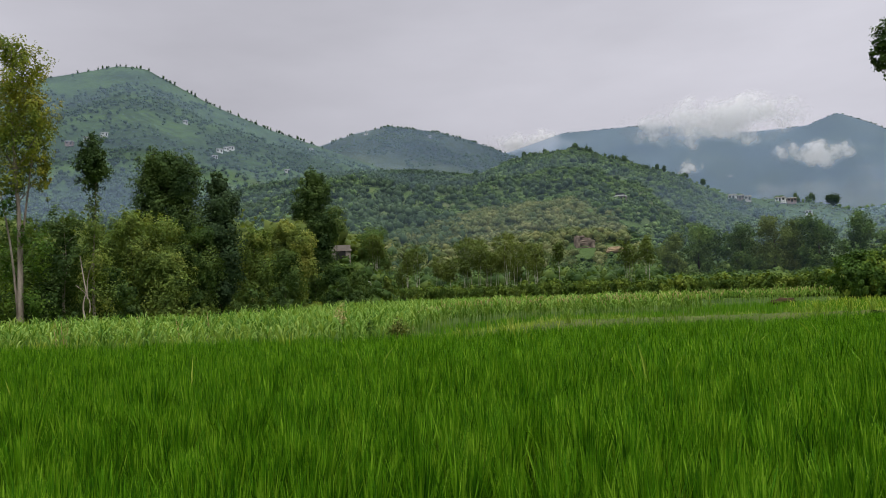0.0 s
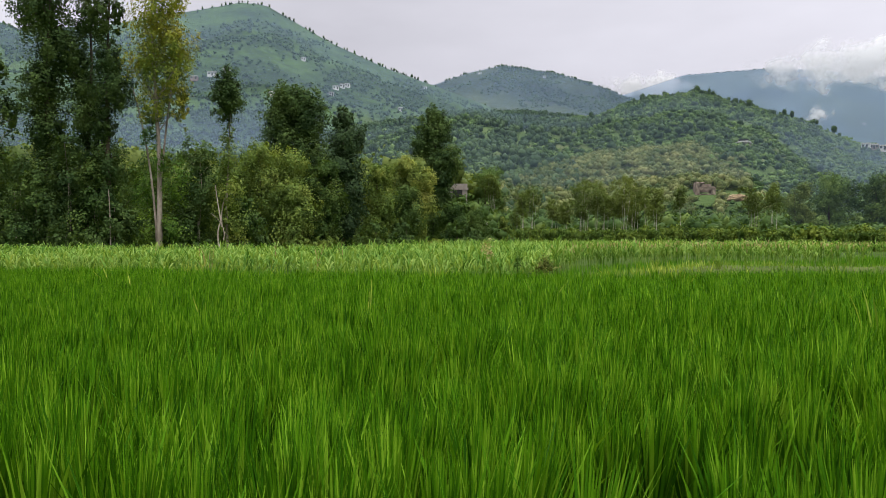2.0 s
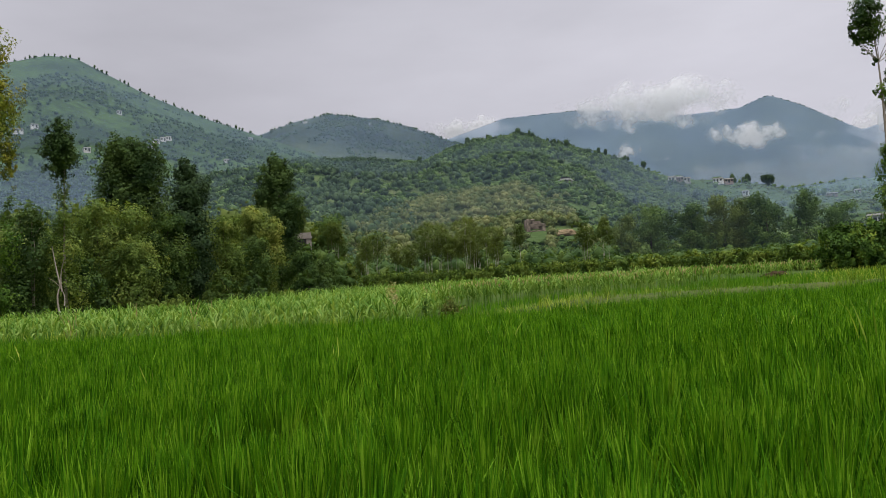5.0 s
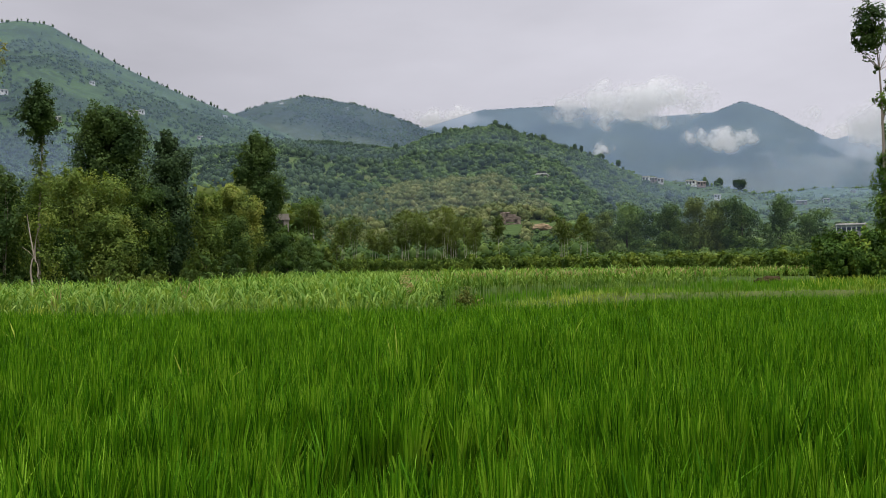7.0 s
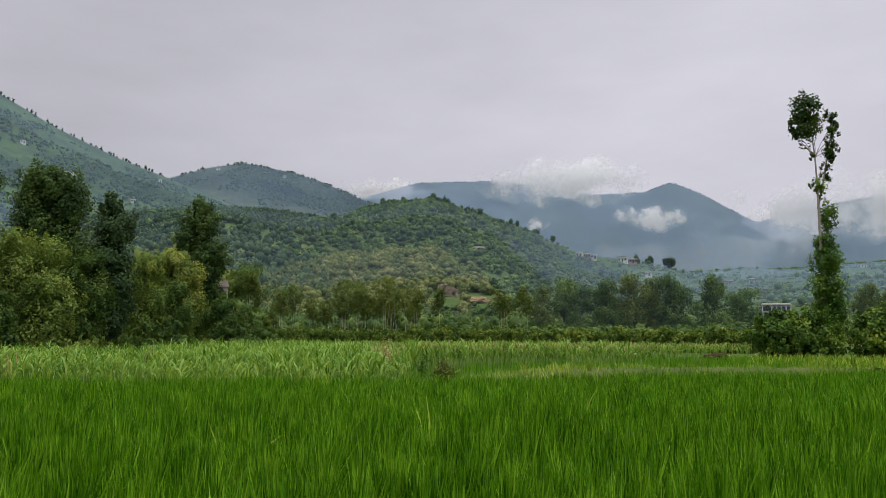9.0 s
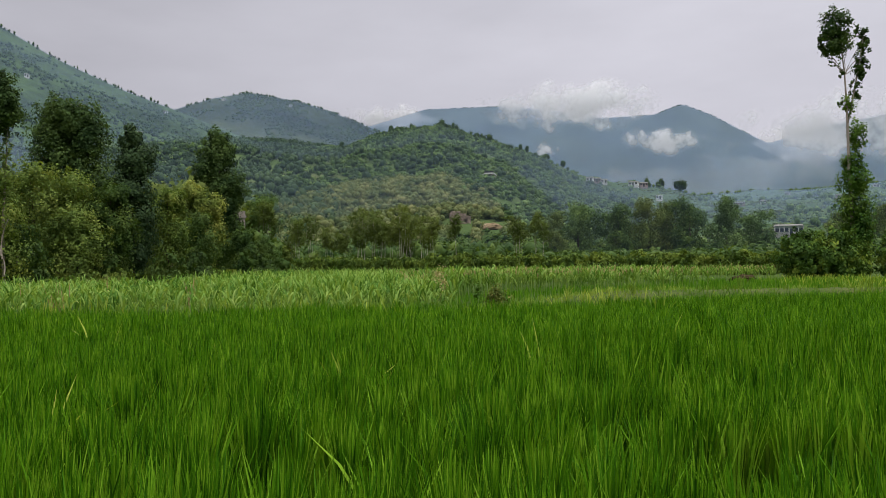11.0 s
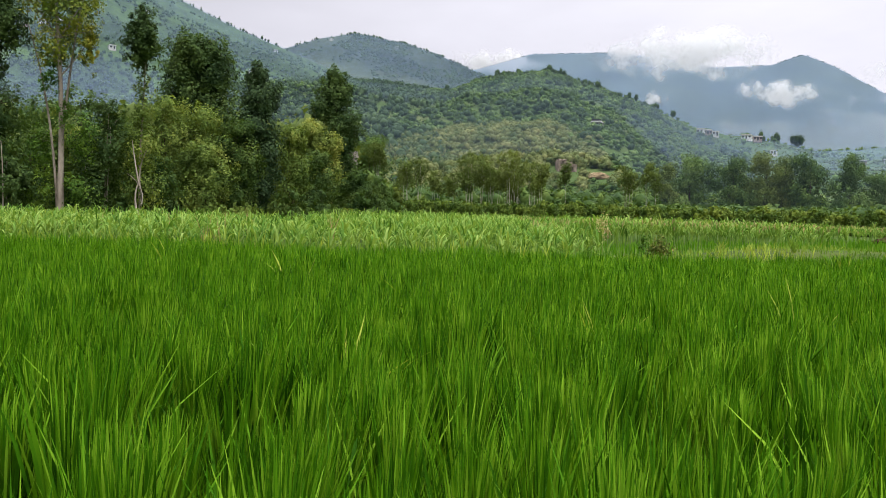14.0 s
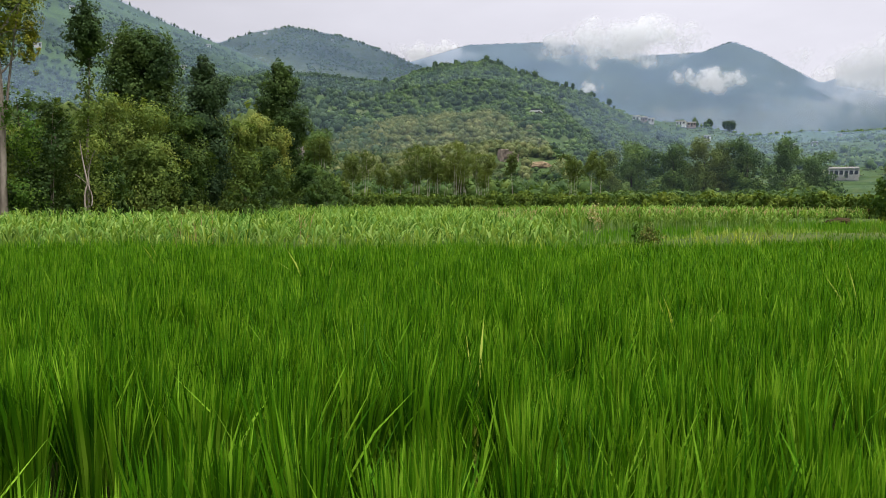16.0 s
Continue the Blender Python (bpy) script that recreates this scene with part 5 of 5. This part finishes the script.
# second, smaller paddy beyond the bank
n = 16000
x, y = rm.uniform(-3.0, 30, n), rm.uniform(21.4, 35.0, n)
keep = (y < 27) | ((x > 5.6) & (x < 14))
x, y = x[keep], y[keep]
n = len(x)
z = ground_height(x, y)
patch = blades(x, y, z, rm.uniform(0.2, 0.32, n), rm.uniform(0.012, 0.024, n), np.abs(rm.normal(0.15, 0.2, n)), rm.uniform(0, 6.28, n), 2, rm)
tagged(put("rice_crop", mesh_of("rice_crop", *patch, [M_YOUNG])), "small bright green rice plot beyond the bank", "rice", kind="stuff")


def grass_tuft(x, y, count, length, width, mat, label, seed, z=None, lean=(0.2, 0.9)):
    r = np.random.default_rng(seed)
    root = new("grass_tuft")
    root.location = (x, y, float(ground_height(x, y)) if z is None else z)
    tagged(root, label, "grass", "weeds in the field")
    o = np.zeros(count)
    v, f = blades(o + r.normal(0, 0.03, count), o + r.normal(0, 0.03, count), o, length * r.uniform(0.7, 1.1, count), width * r.uniform(0.7, 1.2, count), r.uniform(*lean, count), r.uniform(0, 6.28, count), 4, r)
    put("leaf_tuft", mesh_of("leaf_tuft", v, f, [mat]), root)
    return root


for i, (gx, gy, k, ln_, wd) in enumerate([(-4.85, 6.35, 9, 0.85, 0.014), (0.45, 7.3, 14, 0.85, 0.014), (0.95, 6.4, 12, 0.90, 0.015), (-0.25, 14.0, 16, 0.85, 0.02), (-3.45, 6.9, 7, 0.85, 0.013), (-4.5, 14.1, 14, 0.90, 0.02), (-7.4, 9.2, 10, 0.88, 0.015),
                                          (-2.0, 8.6, 8, 0.85, 0.014), (-6.2, 4.6, 8, 0.83, 0.013), (2.6, 10.2, 10, 0.86, 0.016), (-9.6, 12.0, 10, 0.85, 0.017), (4.4, 12.4, 12, 0.85, 0.018), (-6.0, 7.6, 8, 0.85, 0.014)]):
    grass_tuft(gx, gy, k, ln_, wd, M_WEED, "pale arching weed tuft standing among the rice", 500 + i, lean=(0.3, 1.1))
for i, (gx, gy, k, ln_) in enumerate([(-5.2, 15.9, 26, 0.75), (-1.4, 16.1, 26, 0.8), (1.2, 16.3, 24, 0.72), (3.1, 16.6, 26, 0.75), (6.4, 16.8, 24, 0.7), (-9.4, 15.7, 18, 0.7), (10.4, 17.2, 26, 0.75), (13.0, 17.4, 26, 0.8), (-3.1, 15.9, 20, 0.75)]):
    grass_tuft(gx, float(rice_edge(gx)) + 0.5, k, ln_, 0.018, M_WEED, "clump of long yellowish grass on the bund", 540 + i, lean=(0.2, 1.1))

rt = np.random.default_rng(91)
for i in range(26):                                   # tufts scattered over the low bank
    gx = float(rt.uniform(-2.2, 14))
    grass_tuft(gx, float(rt.uniform(rice_edge(gx) + 0.5, 21.3)), int(rt.integers(14, 26)), float(rt.uniform(0.28, 0.5)), 0.016, (M_WEED, M_BANK)[i % 2], "tuft of long grass on the low bank", 600 + i, lean=(0.2, 1.2))

tree("weed_bush", -2.68, 15.5, 0.8, 0.014, [(0, 0, 0.84, 0.09, 0.07, 6, 12), (-0.1, 0, 0.77, 0.1, 0.08, 6, 12), (0.11, 0, 0.73, 0.11, 0.08, 6, 12), (0.0, 0, 0.6, 0.15, 0.12, 7, 12)], 0.038, M_WEEDBUSH, M_WEEDBUSH, "small leafy weed bush at the end of the paddy",
     "bush", seed=601, dense=2.0, spread=0.9, limbs=5, sink=0.0, stems=2)
tree("dry_weed", -3.7, 14.9, 1.15, 0.002, [(0, 0, 1.16, 0.07, 0.08, 5, 10), (0.05, 0, 1.0, 0.05, 0.06, 3, 10)], 0.03, M_TASSEL, M_TASSEL, "dry tan weed stalk standing over the crop", "weed", seed=603, spread=0.9, limbs=5, sink=0.0)
tree("tall_weed", -3.1, 14.7, 0.98, 0.007, [(0.0, 0, 0.92, 0.06, 0.08, 4, 10), (0, 0, 0.78, 0.07, 0.1, 4, 10)], 0.035, M_IVY, M_IVY, "thin green weed stalk standing over the rice", "weed", seed=605, spread=0.9, limbs=4, sink=0.0)

for i, (gx, gy, k, ln_) in enumerate([(-10.5, 16.9, 5, 1.0), (-11.4, 18.8, 6, 0.95), (-8.9, 19.6, 4, 0.95), (-13.2, 21.5, 6, 1.0), (-12.0, 24.0, 5, 1.0), (-15.6, 23.0, 5, 0.95), (-9.6, 23.5, 5, 0.95)]):
    grass_tuft(gx, gy, k, ln_, 0.016, M_DRY, "dry tan stalks standing over the maize", 570 + i, lean=(0.05, 0.5))

# a heap of dug earth beside the small paddy
bm = bmesh.new()
bmesh.ops.create_icosphere(bm, subdivisions=4, radius=1.0)
for v in bm.verts:
    k = noise.fractal(v.co * 1.8, 1.0, 2.0, 4)
    v.co *= 1 + 0.28 * k
    v.co.x *= 0.42
    v.co.y *= 0.34
    v.co.z = max(v.co.z, -0.2) * 0.28
heap = new("earth_heap")
heap.location = (10.3, 35.5, 0.6)
heap.scale = (1.35, 1.2, 0.85)
tagged(heap, "low heap of brown dug earth beside the paddy", "earth heap")
part("soil", bm, M_EARTH, heap)


# houses --------------------------------------------------------------------
def on_slope(az, el):
    """Where a line of sight at that azimuth and elevation first meets the land."""
    r = np.arange(60, 4600, 2.0)
    x, y = EYE_X + r * math.sin(radians(az)), r * math.cos(radians(az))
    z = ground_height(x, y)
    hit = np.nonzero(z >= EYE_Z + r * math.tan(radians(el)))[0]
    k = hit[0] if len(hit) else int(np.argmax((z - EYE_Z) / r))
    return x[k], y[k], z[k], r[k]


def box(bm, x, y, z, sx, sy, sz):
    bmesh.ops.create_cube(bm, size=1.0, matrix=Matrix.Translation((x, y, z)) @ Matrix.Diagonal((sx, sy, sz, 1)))


def house(x, y, z, w, d, h, wall, turn, openings, label, veranda=False, roof=M_CONC, eave=0.7):
    """A flat-roofed hillside house: walls, roof slab with parapet, dark doors and windows."""
    root = new("house")
    root.matrix_basis = pose(x, y, z, 0, 0, turn)
    tagged(root, label, "house", "hillside houses")
    bm = bmesh.new()
    box(bm, 0, 0, h / 2 - 0.6, w, d, h + 1.2)
    part("wall", bm, wall, root)
    bm = bmesh.new()
    box(bm, 0, 0, h + 0.1, w + eave, d + eave, 0.2)
    box(bm, 0, -d / 2, h + 0.4, w, 0.2, 0.42)
    box(bm, -w / 2 + 0.1, 0, h + 0.4, 0.2, d, 0.42)
    box(bm, w / 2 - 0.1, 0, h + 0.4, 0.2, d, 0.42)
    part("roof", bm, roof, root)
    for i in range(openings):
        ox = -w / 2 + w * (i + 0.5) / openings
        door = i == openings // 2
        bm = bmesh.new()
        box(bm, ox, -d / 2 - 0.02, (1.05 if door else 1.6), (1.0 if door else 1.2), 0.1, (2.1 if door else 1.2))
        part("door" if door else "window", bm, M_OPEN, root)
    if veranda:
        for i in range(openings + 1):
            bm = bmesh.new()
            box(bm, -w / 2 + w * i / openings, -d / 2 - 1.6, h / 2, 0.3, 0.3, h)
            part("pillar", bm, wall, root)
        bm = bmesh.new()
        box(bm, 0, -d / 2 - 0.9, h + 0.1, w + 0.7, 2.0, 0.18)
        part("veranda_roof", bm, roof, root)
    return root


white = "small whitewashed house on the hillside"
brick = "plain brick house on the hillside"
for i, (az, el, w, h, mat, n) in enumerate([(-27.8, 10.45, 11, 3.2, M_WHITE, 3), (-26.9, 10.75, 8, 3, M_WHITE, 2), (-28.9, 10.2, 9, 3, M_BRICK, 2), (-19.9, 9.92, 8, 3.2, M_WHITE, 2), (-19.45, 10.0, 7, 3.4, M_WHITE, 2), (-19.1, 10.08, 6, 3, M_WHITE, 2), (-20.2, 9.5, 6, 3, M_CONC, 2),
                                            (-22.0, 11.7, 6, 3, M_WHITE, 2), (-14.0, 10.0, 6, 3, M_WHITE, 2), (-24.0, 9.4, 7, 3, M_CONC, 2), (-10.4, 11.0, 9, 3, M_WHITE, 2), (-6.1, 10.7, 8, 3, M_WHITE, 2), (-15.6, 8.6, 6, 3, M_CONC, 2),
                                            (13.5, 5.55, 6, 3.2, M_WHITE, 2), (13.9, 5.45, 7, 3.0, M_BRICK, 3), (14.4, 5.4, 6, 2.8, M_CONC, 2), (16.3, 5.15, 9, 3, M_WHITE, 3), (16.9, 5.1, 8, 3, M_BRICK, 3), (17.5, 5.15, 9, 3.2, M_CONC, 4), (18.2, 5.1, 8, 3.2, M_WHITE, 3), (18.7, 5.0, 6, 3, M_WHITE, 2),
                                            (6.75, 6.0, 6.0, 1.3, M_RUIN, 4), (22.8, 3.7, 9, 2.0, M_BRICK, 4), (24.2, 3.8, 5, 2.2, M_CONC, 3), (25.7, 4.3, 7, 3, M_BRICK, 2), (30.6, 4.5, 8, 3, M_WHITE, 2), (20.6, 4.6, 5, 3, M_WHITE, 2), (17.9, 4.2, 5, 2.6, M_WHITE, 2), (28.6, 3.9, 8, 3, M_CONC, 3)]):
    x, y, z, r = on_slope(az, el)
    house(x, y, z, w * 0.66, 5.0, h * 0.8, mat, -az + 12 * math.sin(i * 2.3), n, white if mat == M_WHITE else brick if mat == M_BRICK else "grey concrete house on the hillside")
for i, (az, el, w) in enumerate([(13.2, 7.0, 26), (20.9, 8.1, 30), (22.4, 7.6, 34), (24.6, 6.7, 26), (26.8, 5.7, 30), (27.5, 5.9, 24), (21.4, 6.2, 26), (19.6, 6.6, 22)]):
    x, y, z, r = on_slope(az, el)
    house(x, y, z, w * 0.4, 7.0, 3.6, M_WHITE, -az, 2, "far white house on the misty mountain side")
x, y, z, r = on_slope(25.5, 1.72)
house(x, y, z + 0.2, 6.8 * r / 241, 6, 2.9, M_CONC, -24, 6, "long low pale grey house with a pillared veranda", True)
x, y = -19.3, 86.0
house(x, y, float(ground_height(x, y)) - 0.7, 2.0, 2.6, 1.9, M_SHED, 12, 1, "small grey field shed on the slope", roof=M_SHED, eave=0.2)

# low pale stone wall along the bank below the shed
wall = new("stone_wall")
wall.location = (-16.1, 82.3, float(ground_height(-16.1, 82.3)))
tagged(wall, "low pale stone wall along the grassy bank", "wall")
for i in range(16):
    u = -1.8 + i * 0.24
    bm = bmesh.new()
    box(bm, u, 0.12 * u, float(ground_height(-16.1 + u, 82.3 + 0.12 * u)) - wall.location.z + 0.12 + 0.05 * math.sin(i * 2.7), 0.22, 0.35, 0.42 + 0.08 * math.sin(i * 1.9))
    bmesh.ops.bevel(bm, geom=bm.edges[:], offset=0.05, segments=1, affect="EDGES")
    part("stone", bm, M_CONC, wall)
tree("shrub", -13.8, 81.6, 2.3, 0.05, [(0, 0, 2.1, 0.35, 0.5, 26, 22), (0.1, 0, 1.4, 0.5, 0.6, 34, 22), (-0.1, 0, 0.6, 0.55, 0.5, 30, 22)], 0.12, M_OLIVE, M_DARKBARK, "slender yellow-green shrub on the bank", "shrub", "grove shrubs", seed=190, limbs=5)

# bushes that hide the foot of the slope
x, y, az, rad = scatter(-11, 9.5, 116, 172, 900, rw)
keep = ~open_view(az, rad)
x, y = x[keep], y[keep]
n = len(x)
woods("slope_shrubs", x, y, rw.uniform(1.8, 4.2, n), rw.uniform(0.9, 1.8, n), 40, 0.27, M_SHRUB, "dense bushes along the foot of the slope", rw, 0.0, 0.0, 1)
# low bushes below the hut
x, y = rw.uniform(0.5, 22, 420), rw.uniform(109, 188, 420)
n = len(x)
woods("slope_shrubs", x, y, rw.uniform(0.8, 2.0, n), rw.uniform(0.7, 1.4, n), 36, 0.28, M_SHRUB, "low bushes on the slope below the stone hut", rw, 0.0, 0.0, 1)

# ruined stone hut on the lower slope
hx, hy = 13.3, 202.0
hut = new("ruined_hut")
hut.matrix_basis = pose(hx, hy, float(ground_height(hx, hy)) - 0.4, 0, 0, 8)
tagged(hut, "half-fallen brown stone hut on the lower slope", "hut")
for nm, dims in (("wall", (-1.8, 0, 0.6, 0.9, 3.0, 4.2)), ("wall", (1.7, 0, 0.1, 0.9, 3.0, 3.2)), ("wall", (0, 1.3, 0.5, 3.4, 0.5, 4.0)), ("wall", (0.1, -1.3, -0.6, 2.8, 0.6, 1.6)), ("lintel", (0, -1.3, 1.5, 3.2, 0.6, 0.6)), ("roof", (-1.2, 0.3, 2.75, 2.0, 2.4, 0.3))):
    bm = bmesh.new()
    box(bm, *dims)
    bmesh.ops.subdivide_edges(bm, edges=bm.edges[:], cuts=3, use_grid_fill=True)
    for v in bm.verts:
        v.co += Vector((noise.noise(v.co * 2.1), noise.noise(v.co * 1.7 + Vector((5, 0, 0))), noise.noise(v.co * 2.3 + Vector((0, 9, 0))))) * 0.22
    part(nm, bm, M_RUIN, hut)


# bare earth bank beside the hut
bm = bmesh.new()
bmesh.ops.create_icosphere(bm, subdivisions=4, radius=1.0)
for v in bm.verts:
    k = noise.fractal(v.co * 1.6 + Vector((3, 1, 7)), 1.0, 2.0, 4)
    v.co *= 1 + 0.25 * k
    v.co.x *= 2.6
    v.co.y *= 1.6
    v.co.z *= 1.0
ex, ey = 19.4, 193.0
bank_earth = new("earth_bank")
bank_earth.location = (ex, ey, float(ground_height(ex, ey)) + 0.3)
tagged(bank_earth, "bare tan earth bank on the lower slope", "earth bank")
part("soil", bm, M_TAN, bank_earth)
